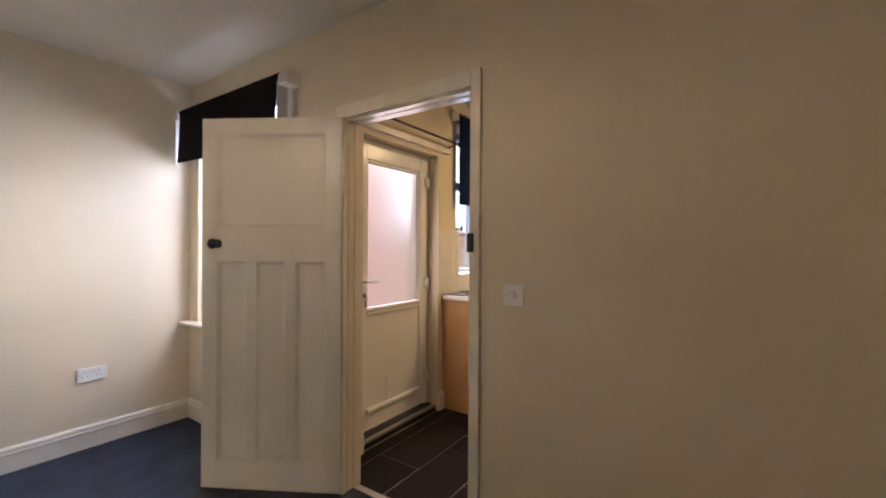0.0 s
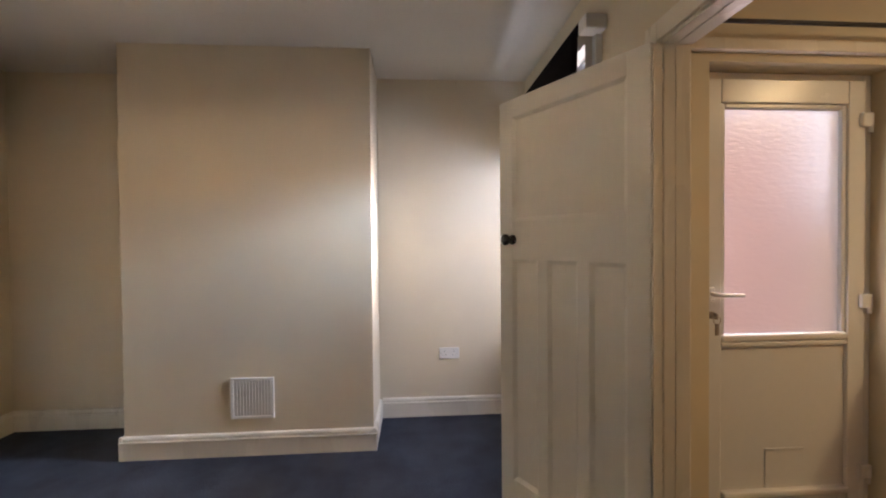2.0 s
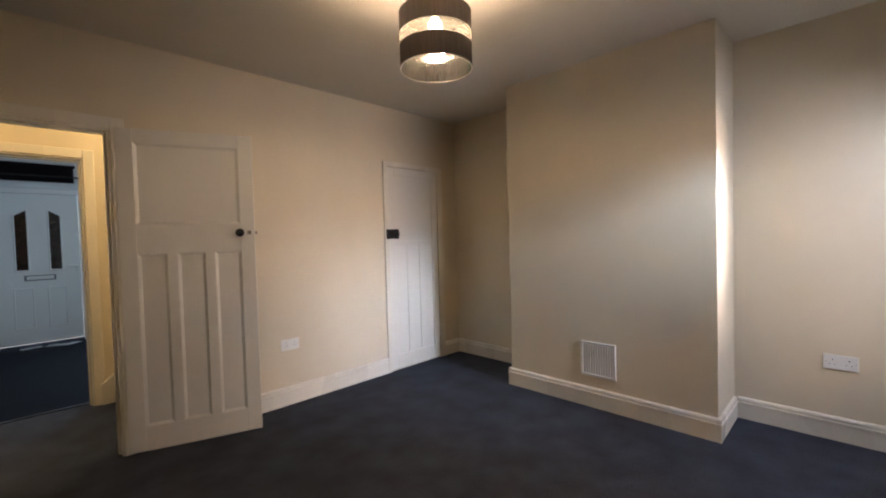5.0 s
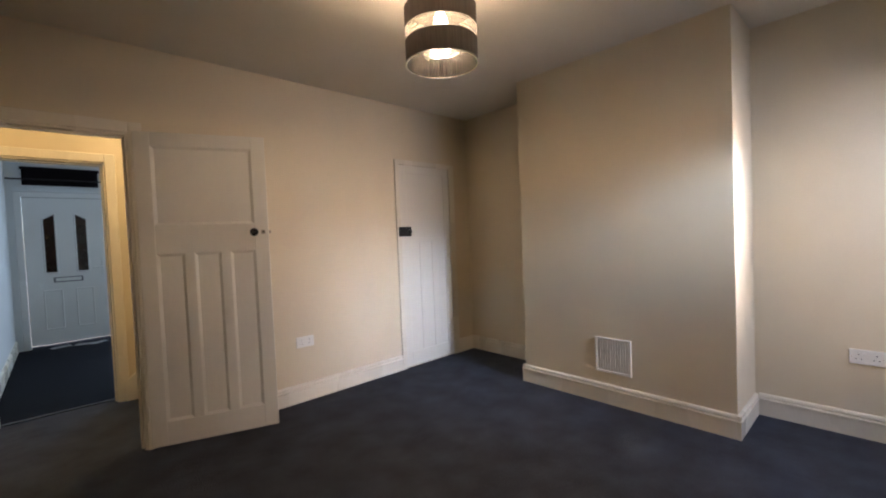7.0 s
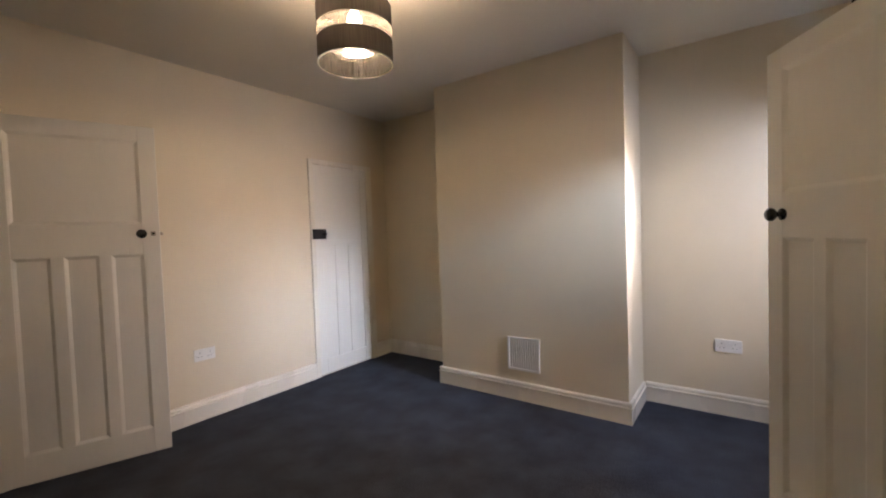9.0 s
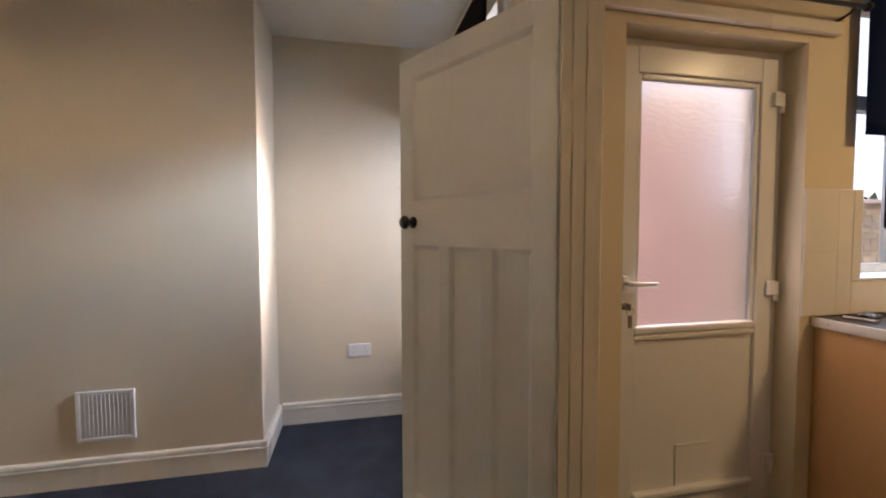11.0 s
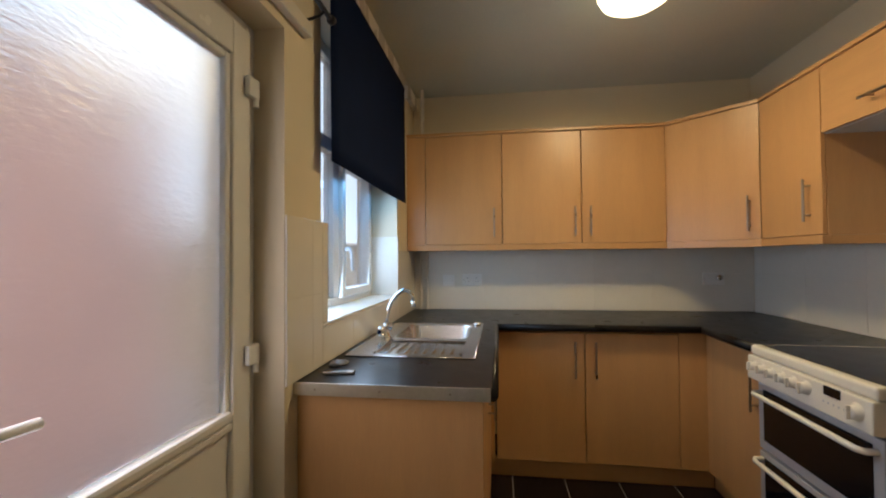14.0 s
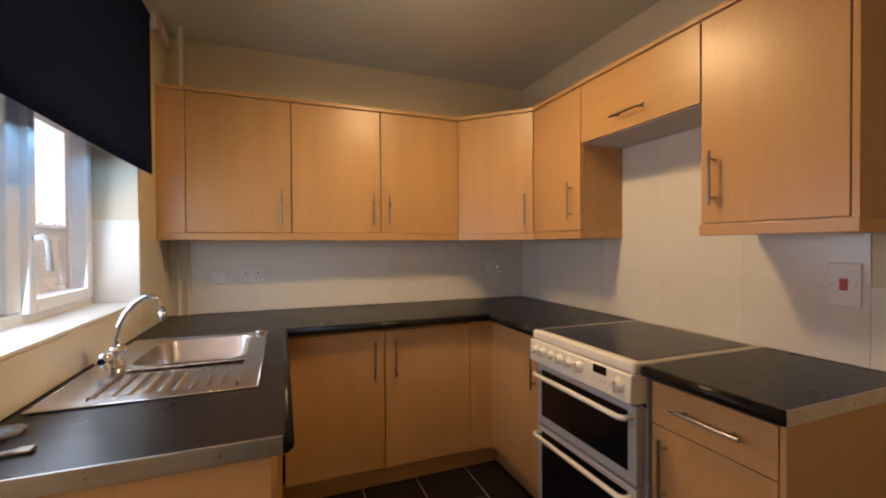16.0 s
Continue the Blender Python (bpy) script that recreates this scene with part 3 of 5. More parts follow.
def wall_plate(name, centre, normal, w, h, label, kind="socket"):
    """A plate on a wall, in its own frame: x along the wall, y out of it."""
    n = Vector((*normal, 0))
    rot = math.degrees(math.atan2(n.y, n.x)) - 90
    pl = thing(name, label, kind.replace("_", " "), m=pose(*centre, 0, 0, rot))
    part("plate", box(-w / 2, w / 2, 0.0, 0.009, -h / 2, h / 2, 0.003), PLASTIC, pl)
    if kind == "socket":
        for s in (-1, 1):
            cx = s * w * 0.24
            part("pin_hole", box(cx - 0.0022, cx + 0.0022, 0.0091, 0.0096, 0.010, 0.019), BLACK, pl)
            for q in (-1, 1):
                part("pin_hole", box(cx + q * 0.011 - 0.0034, cx + q * 0.011 + 0.0034, 0.0091, 0.0096, -0.014, -0.0098), BLACK, pl)
            part("rocker", box(s * 0.012 - 0.006, s * 0.012 + 0.006, 0.009, 0.012, 0.014, 0.030, 0.001), PLASTIC, pl)
    elif kind == "light_switch":
        part("rocker", turned([(0.014, 0), (0.014, 0.006), (0.011, 0.010), (0, 0.011)], (0, 0.009, 0.0), 20, "Y"), PLASTIC, pl)
    for s in (-1, 1):
        part("screw", turned([(0.003, 0), (0.002, 0.0012), (0, 0.0013)], (s * (w / 2 - 0.012), 0.009, 0), 10, "Y"), NICKEL, pl)
    return pl


wall_plate("double_socket", (ALCOVE, 1.182, 0.47), (1, 0), 0.152, 0.086, "white plastic double socket on alcove wall")
wall_plate("double_socket", (-1.02 - 0.06, SOUTH, 0.47), (0, 1), 0.146, 0.086, "white plastic double socket on cream wall")
wall_plate("light_switch", (-0.335, NORTH, 1.115), (0, -1), 0.088, 0.088, "white plastic round dolly light switch", "light_switch")

vent = thing("wall_vent", "white louvred vent on chimney breast", "vent", (BREAST, -0.08, 0.24))
part("backing", box(BREAST + 0.001, BREAST + 0.004, -0.20, 0.04, 0.235, 0.475), PLASTIC, vent)
for a, b, c, d in ((-0.21, -0.193, 0.228, 0.482), (0.033, 0.05, 0.228, 0.482), (-0.193, 0.033, 0.228, 0.243), (-0.193, 0.033, 0.467, 0.482)):
    part("frame", box(BREAST + 0.001, BREAST + 0.013, a, b, c, d, 0.002), PLASTIC, vent)
for k in range(12):
    y = -0.187 + 0.0183 * k
    bm = box(-0.0088, 0.0088, -0.0012, 0.0012, 0.246, 0.464)
    bmesh.ops.rotate(bm, verts=bm.verts, cent=(0, 0, 0), matrix=Matrix.Rotation(radians(75), 3, "Z"))
    bmesh.ops.translate(bm, verts=bm.verts, vec=(BREAST + 0.0085, y + 0.008, 0))
    part("slat", bm, PLASTIC, vent)

# ---- pendant lamp ----
PX, PY, PZ = -0.95, -0.06, 2.03
pend = thing("pendant_lamp", "black and silver thread drum shade pendant lamp, lit", "pendant lamp", (PX, PY, CEILING))
part("ceiling_rose", turned([(0.045, 0), (0.045, -0.012), (0.03, -0.026), (0.008, -0.03), (0, -0.03)], (PX, PY, CEILING), 24), PLASTIC, pend, smooth=True)
part("cord", rod((PX, PY, 2.29), (PX, PY, CEILING - 0.028), 0.0035, 8), PLASTIC, pend)
part("lamp_holder", turned([(0.0, 0.0), (0.019, 0.0), (0.019, 0.045), (0.010, 0.06), (0, 0.06)], (PX, PY, 2.235), 18), PLASTIC, pend, smooth=True)
part("bulb", turned([(0.0, 0.0), (0.016, 0.003), (0.027, 0.014), (0.031, 0.030), (0.027, 0.046), (0.016, 0.064), (0.013, 0.072), (0, 0.072)], (PX, PY, 2.168), 20), BULB, pend, "glowing warm bulb", smooth=True)
SR = 0.157


def drum(z0, z1, r=SR, t=0.0025, seg=72):
    bm = bmesh.new()
    rings = [[bm.verts.new((PX + q * math.cos(2 * math.pi * k / seg), PY + q * math.sin(2 * math.pi * k / seg), z)) for k in range(seg)] for q, z in ((r, z0), (r, z1), (r - t, z1), (r - t, z0))]
    for a, b in zip(rings, rings[1:] + rings[:1]):
        for k in range(seg):
            bm.faces.new((a[k], a[(k + 1) % seg], b[(k + 1) % seg], b[k]))
    return bm


THREAD = see_through("black_silver_thread", (0.26, 0.23, 0.21), 0.12, 0.12)
CLEARTHREAD = see_through("clear_thread", (0.20, 0.18, 0.15), 0.80, 0.14)
# silver liner coloured near-black, so the bulb's light on it stays dim
LINER = see_through("darkened_shade_liner", (0.030, 0.028, 0.026), 0.16, 0.16)
for a, b in ((2.014, 2.108), (2.160, 2.250)):
    part("shade", drum(a, b), THREAD, pend, "black thread shade band")
    part("shade_liner", drum(a + 0.001, b - 0.001, SR - 0.004, 0.001), LINER, pend, "silver lining, darkened to curb bulb glare")
for z in (2.014, 2.250, 2.108, 2.160):
    part("ring", drum(z - 0.002, z + 0.002, SR + 0.001, 0.005), CHROME, pend)
part("thread_band", drum(2.1085, 2.1595, SR - 0.001, 0.0015), CLEARTHREAD, pend, "open band of clear threads")
for z in (2.125, 2.143):
    part("band_wire", drum(z - 0.0012, z + 0.0012, SR + 0.0005, 0.003), CHROME, pend)
for k in range(36):
    a = 2 * math.pi * k / 36
    x, y = PX + 0.085 * math.cos(a), PY + 0.085 * math.sin(a)
    part("crystal_drop", rod((x, y, 2.055), (x, y, 2.105), 0.0035, 6), CLEAR, pend)
part("drop_ring", tube([(PX + 0.085 * math.cos(a * math.pi / 18), PY + 0.085 * math.sin(a * math.pi / 18), 2.107) for a in range(37)], 0.002, 6), CHROME, pend)
for k in range(3):
    a = 2 * math.pi * k / 3
    part("spoke", rod((PX, PY, 2.246), (PX + SR * math.cos(a), PY + SR * math.sin(a), 2.248), 0.0015, 6), CHROME, pend)

# ---- lobby and front room, seen through the south doorway ----
FD_W, FD_E = 0.0, 0.735
wall_with_openings("wall_lobby_south", "x", -2.4, EAST, FRONT_N, LOBBY_S, 0, 2.7, [(FD_W, FD_E, 0, 1.985)], PAINT, "cream painted lobby wall with doorway to front room")
solo("wall_lobby_east", box(FEAST, FEAST + 0.08, LOBBY_S, SOUTH - 0.1, 0, 3.4), PAINT, "cream painted lobby wall", "wall", kind="structure")
solo("wall_stair_end", box(-2.5, -2.4, FRONT_N, SOUTH - 0.1, 0, 3.4), PAINT, "cream painted stair wall", "wall", kind="structure")
solo("ceiling_stair", box(-2.5, EAST, FRONT_N, SOUTH - 0.0, 3.4, 3.5), CEIL, "plain ceiling over stairs", "ceiling", kind="structure")
solo("wall_stair_upper", box(-2.5, EAST, SOUTH - 0.1, SOUTH, 2.702, 3.4), PAINT, "cream painted upper stair wall", "wall", kind="structure")
solo("wall_stair_upper_south", box(-2.5, EAST, FRONT_N, LOBBY_S, 2.702, 3.4), PAINT, "cream painted upper stair wall", "wall", kind="structure")
door_surround("front_room_door_frame", FD_W, FD_E, 1.985, LOBBY_S, 1, 0.12, "cream gloss painted door lining to front room", both=False)
stairs = thing("staircase", "brown carpeted staircase rising from lobby with white string", "staircase", (-0.6, -2.5, 0), kind="structure")
for k in range(9):
    part("step", box(-2.38, -0.12 - 0.225 * k, LOBBY_S + 0.03, SOUTH - 0.13, 0.185 * k, 0.185 * (k + 1), 0.008), STAIRCARPET, stairs)
for y in (LOBBY_S + 0.002, SOUTH - 0.128):
    bm = bmesh.new()
    low = [bm.verts.new(p) for p in ((-0.03, y, 0), (-0.03, y, 0.16), (-2.38, y, 2.10), (-2.38, y, 1.6), (-0.4, y, 0))]
    high = [bm.verts.new((v.co.x, v.co.y + 0.026, v.co.z)) for v in low]
    bm.faces.new(low)
    bm.faces.new(high)
    for q in range(5):
        bm.faces.new((low[q], low[(q + 1) % 5], high[(q + 1) % 5], high[q]))
    part("string", bm, TRIM, stairs, "white painted stair string")
solo("threshold_bar", box(FD_W + 0.026, FD_E - 0.026, FRONT_N - 0.01, FRONT_N + 0.03, 0.0, 0.006, 0.002), BLACKMETAL, "dark metal carpet bar in doorway", "carpet bar", kind="structure")

FRW = -2.6
wall_with_openings("wall_front", "x", FRW - 0.1, EAST, FRONT_S - 0.2, FRONT_S, 0, 2.7, [(-0.238, 0.714, 0, 2.06), (-2.3, -0.9, 0.8, 2.2)], WHITEWALL, "white painted front wall with entrance door")
solo("wall_front_west", box(FRW - 0.1, FRW, FRONT_S, FRONT_N, 0, 2.7), WHITEWALL, "plain white painted wall", "wall", kind="structure")
solo("wall_front_east", box(FEAST, FEAST + 0.06, FRONT_S, FRONT_N, 0, 2.7), WHITEWALL, "plain white painted wall beside entrance", "wall", kind="structure")
solo("ceiling_front", box(FRW - 0.1, EAST, FRONT_S, FRONT_N, 2.6, 2.7), CEIL, "plain white ceiling of front room", "ceiling", kind="structure")
skirting("baseboard_front_east", (FEAST, FRONT_S), (FEAST, FRONT_N), (-1, 0))
solo("wall_front_lining", box(-2.4, FEAST, FRONT_N - 0.012, FRONT_N - 0.001, 2.0, 2.6), WHITEWALL, "white painted wall over doorway", "wall", kind="structure")

fd = thing("front_door", "white plastic entrance door with two dark glazed strips", "front door", (0.29, FRONT_S, 0))
FX0, FX1 = -0.212, 0.688
yF = FRONT_S
for a, b, c, d in ((FX0 - 0.024, FX0 + 0.045, 0, 2.055), (FX1 - 0.045, FX1 + 0.024, 0, 2.055), (FX0 + 0.045, FX1 - 0.045, 1.985, 2.055)):
    part("door_frame", box(a, b, yF - 0.05, yF + 0.012, c, d, 0.004), UPVC, fd)
LX0, LX1 = FX0 + 0.05, FX1 - 0.05
part("door_leaf", box(LX0, LX1, yF - 0.045, yF - 0.006, 0.04, 1.982, 0.004), UPVC, fd)
mid = (LX0 + LX1) / 2
for s in (-1, 1):
    cx = mid + s * 0.160
    for a, b, c, d in ((cx - 0.095, cx + 0.095, 0.23, 0.245), (cx - 0.095, cx + 0.095, 0.745, 0.76), (cx - 0.095, cx - 0.08, 0.245, 0.745), (cx + 0.08, cx + 0.095, 0.245, 0.745)):
        part("panel_bead", box(a, b, yF - 0.006, yF + 0.012, c, d, 0.004), UPVC, fd)
    bm = bmesh.new()
    x0, x1 = cx - 0.062, cx + 0.062
    ztop = (1.70, 1.78) if s < 0 else (1.78, 1.70)
    low = [bm.verts.new((x, yF - 0.005, z)) for x, z in ((x0, 0.985), (x1, 0.985), (x1, ztop[1]), (x0, ztop[0]))]
    high = [bm.verts.new((v.co.x, yF + 0.001, v.co.z)) for v in low]
    bm.faces.new(low)
    bm.faces.new(high)
    for q in range(4):
        bm.faces.new((low[q], low[(q + 1) % 4], high[(q + 1) % 4], high[q]))
    pn = part("glazed_strip", bm, BROWNGLASS, fd, "dark bronze glazed strip")
    for a, b in (((x0, 0.985), (x1, 0.985)), ((x1, 0.985), (x1, ztop[1])), ((x1, ztop[1]), (x0, ztop[0])), ((x0, ztop[0]), (x0, 0.985))):
        part("glazing_bead", rod((a[0], yF + 0.002, a[1]), (b[0], yF + 0.002, b[1]), 0.009, 8), UPVC, fd)
lp = part("letter_plate", box(mid - 0.15, mid + 0.15, yF - 0.006, yF + 0.008, 0.855, 0.925, 0.004), DARKGREY, fd, "grey metal letter plate")
part("flap", box(mid - 0.13, mid + 0.13, yF + 0.008, yF + 0.012, 0.868, 0.912, 0.002), UPVC, lp)
part("handle_plate", box(LX0 + 0.018, LX0 + 0.046, yF - 0.006, yF + 0.006, 0.93, 1.15, 0.003), UPVC, fd)
part("handle", box(LX0 + 0.025, LX0 + 0.14, yF + 0.03, yF + 0.045, 1.02, 1.04, 0.005), UPVC, fd)
for z in (0.25, 1.0, 1.8):
    part("hinge", box(LX0 - 0.03, LX0 - 0.004, yF + 0.012, yF + 0.028, z - 0.045, z + 0.045, 0.004), UPVC, fd)
fb, _P = roller_blind("roller_blind", -0.15, 0.635, FRONT_S + 0.06, 2.375, 2.14, "x", DARKBLIND, "short black fabric blind over front door", bow=0.0)
part("rail", rod((-0.36, FRONT_S + 0.095, 2.21), (0.765, FRONT_S + 0.095, 2.21), 0.010, 12), BLACKMETAL, fb, "black curtain rail")
for x, y, a in ((0.36, -6.20, 15), (0.12, -6.16, -20), (-0.02, -6.13, 40)):
    bm = box(-0.10, 0.10, -0.05, 0.05, 0.0, 0.004, 0.001)
    bmesh.ops.rotate(bm, verts=bm.verts, cent=(0, 0, 0), matrix=Matrix.Rotation(radians(a), 3, "Z"))
    bmesh.ops.translate(bm, verts=bm.verts, vec=(x, y, 0.001))
    solo("letter", bm, PAPER, "white paper post lying on carpet by front door", "letter", group="post on the floor")

# ---- structure: kitchen ----
BD_S, BD_N, BD_TOP = 2.122, 2.950, 2.030
KW_S, KW_N, KW_LO, KW_HI = 3.212, 4.355, 1.062, 2.36
KOUT = KWEST - 0.27
wall_with_openings("wall_kitchen_west", "y", NORTH + NTHICK, KNORTH + 0.1, KOUT, KWEST, 0, 2.7, [(BD_S, BD_N, 0, BD_TOP), (KW_S, KW_N, KW_LO, KW_HI)], KPAINT, "cream painted kitchen wall with back door and window")
solo("wall_kitchen_north", box(KWEST, KEAST + 0.1, KNORTH, KNORTH + 0.1, 0, 2.7), KPAINT, "cream painted kitchen end wall", "wall", kind="structure")
solo("wall_kitchen_east", box(KEAST, KEAST + 0.1, NORTH + NTHICK, KNORTH, 0, 2.7), KPAINT, "cream painted kitchen side wall", "wall", kind="structure")
skirting("baseboard_kitchen_1", (KWEST, NORTH + NTHICK + 0.02), (KWEST, BD_S), (1, 0))
skirting("baseboard_kitchen_2", (KWEST, BD_N), (KWEST, 3.026), (1, 0))

# back door, set back in its reveal
bd = thing("back_door", "white plastic back door with obscured glass, closed", "door", (-1.64, 2.53, 0))
XF = -1.625
for a, b, c, d in ((BD_S, BD_S + 0.025, 0.05, BD_TOP - 0.002), (BD_N - 0.039, BD_N, 0.05, BD_TOP - 0.002), (BD_S + 0.025, BD_N - 0.039, BD_TOP - 0.032, BD_TOP - 0.002)):
    part("door_frame", box(XF - 0.06, XF - 0.004, a, b, c, d, 0.004), UPVC, bd)
D0, D1, DT = BD_S + 0.028, 2.908, BD_TOP - 0.034
G0, G1, GZ0, GZ1 = 2.262, 2.803, 0.898, 1.872
for a, b, c, d in ((D0, G0 - 0.022, 0.07, DT), (G1 + 0.022, D1, 0.07, DT), (G0 - 0.022, G1 + 0.022, 0.07, 0.188), (G0 - 0.022, G1 + 0.022, 0.842, GZ0 - 0.035), (G0 - 0.022, G1 + 0.022, GZ1 + 0.022, DT)):
    part("leaf", box(XF - 0.045, XF + 0.012, a, b, c, d, 0.005), UPVC, bd)
part("lower_panel", box(XF - 0.03, XF - 0.004, G0 - 0.022, G1 + 0.022, 0.188, 0.842), UPVC, bd)
for a, b, c, d in ((G0 - 0.022, G0, GZ0 - 0.022, GZ1 + 0.022), (G1, G1 + 0.022, GZ0 - 0.022, GZ1 + 0.022), (G0, G1, GZ1, GZ1 + 0.022)):
    part("glazing_bead", box(XF - 0.03, XF + 0.004, a, b, c, d, 0.006), UPVC, bd)
part("glazing_bead", box(XF - 0.03, XF + 0.016, G0 - 0.022, G1 + 0.022, GZ0 - 0.034, GZ0 - 0.001, 0.010), UPVC, bd)
part("panel_bead", box(XF - 0.004, XF + 0.030, G0 - 0.02, G1 + 0.02, 0.186, 0.216, 0.008), UPVC, bd)
pane = part("glass", box(XF - 0.022, XF - 0.014, G0 - 0.01, G1 + 0.01, GZ0 - 0.01, GZ1 + 0.01), FROST, bd, "obscured patterned glass")
pane.visible_shadow = False
flap = part("flap_plate", box(XF - 0.004, XF + 0.002, 2.452, 2.628, 0.207, 0.388, 0.002), UPVC, bd, "blanked-off flap plate")
part("flap_edge", box(XF + 0.002, XF + 0.007, 2.452, 2.628, 0.382, 0.393, 0.002), UPVC, flap)
hp = part("handle_plate", box(XF + 0.012, XF + 0.022, 2.178, 2.206, 1.045, 1.105, 0.006), UPVC, bd)
part("handle", tube([(XF + 0.022, 2.191, 1.075), (XF + 0.055, 2.191, 1.075), (XF + 0.062, 2.205, 1.075), (XF + 0.062, 2.30, 1.072)], 0.009, 10), UPVC, hp, "white lever handle", smooth=True)
part("lock_cylinder", turned([(0.016, 0), (0.016, 0.010), (0.011, 0.012), (0.004, 0.014), (0, 0.014)], (XF + 0.0125, 2.191, 0.985), 16, "X"), NICKEL, hp)
key = part("key", box(XF + 0.030, XF + 0.054, 2.189, 2.193, 0.972, 0.998, 0.001), NICKEL, hp, "steel key in lock")
part("key_ring", tube([(XF + 0.05, 2.191 + 0.016 * math.sin(a * math.pi / 10), 0.968 + 0.016 * math.cos(a * math.pi / 10)) for a in range(21)], 0.0014, 6), NICKEL, key)
part("key_fob", box(XF + 0.046, XF + 0.053, 2.183, 2.199, 0.905, 0.955, 0.002), NICKEL, key)
for z in (0.28, 1.034, 1.826):
    h = part("hinge", box(XF + 0.012, XF + 0.03, D1 - 0.035, D1 + 0.02, z - 0.03, z + 0.03, 0.006), UPVC, bd)
    part("hinge_pin", rod((XF + 0.022, D1 + 0.008, z - 0.055), (XF + 0.022, D1 + 0.008, z + 0.02), 0.009, 12), UPVC, h)
head = thing("door_header_board", "cream painted board over back door", "trim", (KWEST, 2.55, 2.10), kind="structure")
part("board", box(KWEST, KWEST + 0.030, 1.89, 3.085, 2.064, 2.112, 0.006), TRIM, head)
step = thing("door_step", "dark mat step with aluminium nosing at back door", "door step", (-1.57, 2.53, 0), kind="structure")
part("tread", box(XF - 0.06, KWEST - 0.032, BD_S + 0.002, BD_N - 0.002, 0, 0.05, 0.002), BLACKMETAL, step)
part("nosing", box(KWEST - 0.032, KWEST - 0.004, BD_S + 0.002, BD_N - 0.002, 0.035, 0.056, 0.003), ALU, step, "scuffed aluminium nosing")
part("riser", box(KWEST - 0.032, KWEST - 0.010, BD_S + 0.002, BD_N - 0.002, 0.0, 0.034), BLACKMETAL, step)
rail = thing("curtain_rail", "thin black metal curtain rail over back door", "curtain rail", (KWEST, 2.55, 2.2))
part("rail", rod((KWEST + 0.075, 1.90, 2.152), (KWEST + 0.075, 3.12, 2.152), 0.009, 12), BLACKMETAL, rail)
part("finial", turned([(0.009, 0), (0.016, 0.008), (0.016, 0.02), (0.008, 0.03), (0, 0.031)], (KWEST + 0.075, 3.12, 2.152), 14, "Y"), BLACKMETAL, rail, smooth=True)
for y in (2.0, 3.07):
    part("bracket", tube([(KWEST + 0.002, y, 2.122), (KWEST + 0.03, y, 2.124), (KWEST + 0.06, y, 2.132), (KWEST + 0.075, y, 2.144)], 0.005, 8), BLACKMETAL, rail)

# kitchen window
kw = thing("window_2", "white plastic framed kitchen window over sink", "window", (-1.72, 3.81, KW_LO), kind="structure")
X0, X1 = -1.765, -1.705
F = 0.055
KM = 3.79
TZ = 1.88
for a, b, c, d in ((KW_S, KW_S + F, KW_LO, KW_HI), (KW_N - F, KW_N, KW_LO, KW_HI), (KW_S + F, KW_N - F, KW_LO, KW_LO + F), (KW_S + F, KW_N - F, KW_HI - F, KW_HI), (KM - 0.04, KM + 0.03, KW_LO + F, KW_HI - F), (KW_S + F, KM - 0.04, TZ - 0.035, TZ + 0.035), (KM + 0.03, KW_N - F, TZ - 0.035, TZ + 0.035)):
    part("window_frame", box(X0, X1, a, b, c, d, 0.006), UPVC, kw)
cs = part("casement", box(X0 + 0.01, X1 + 0.022, KM + 0.028, KM + 0.073, KW_LO + F - 0.01, TZ - 0.03, 0.006), UPVC, kw, "opening casement")
part("casement_stile", box(X0 + 0.01, X1 + 0.022, KW_N - F - 0.045, KW_N - F + 0.004, KW_LO + F - 0.01, TZ - 0.03, 0.006), UPVC, cs)
part("casement_rail", box(X0 + 0.01, X1 + 0.021, KM + 0.073, KW_N - F - 0.045, KW_LO + F - 0.01, KW_LO + F + 0.038, 0.006), UPVC, cs)
part("casement_rail", box(X0 + 0.01, X1 + 0.021, KM + 0.073, KW_N - F - 0.045, TZ - 0.078, TZ - 0.03, 0.006), UPVC, cs)
part("handle", tube([(X1 + 0.022, KM + 0.05, 1.36), (X1 + 0.05, KM + 0.05, 1.365), (X1 + 0.06, KM + 0.055, 1.35), (X1 + 0.062, KM + 0.06, 1.25)], 0.009, 10), GREYTRIM, cs, "grey window handle", smooth=True)
for a, b, c, d in ((KW_S + F, KM - 0.04, KW_LO + F, TZ - 0.035), (KM + 0.07, KW_N - F - 0.04, KW_LO + F + 0.035, TZ - 0.075), (KW_S + F, KM - 0.04, TZ + 0.035, KW_HI - F), (KM + 0.03, KW_N - F, TZ + 0.035, KW_HI - F)):
    pane = part("pane", box(-1.738, -1.732, a, b, c, d), CLEAR, kw)
    pane.visible_shadow = False
part("window_sill", box(X1 - 0.004, KWEST + 0.006, KW_S + 0.001, KW_N - 0.001, KW_LO + 0.0005, KW_LO + 0.014, 0.004), WTILE, kw, "glossy white tiled sill")
kb, _P = roller_blind("roller_blind", 3.162, 4.37, KWEST + 0.035, 2.43, 1.665, "y", BLIND, "navy fabric roller blind, half drawn over kitchen window", bow=0.0)
part("bracket", box(KWEST, KWEST + 0.07, 3.128, 3.15, 2.36, 2.44, 0.006), PLASTIC, kb)
part("bracket", box(KWEST, KWEST + 0.07, 4.375, 4.395, 2.36, 2.44, 0.006), PLASTIC, kb)
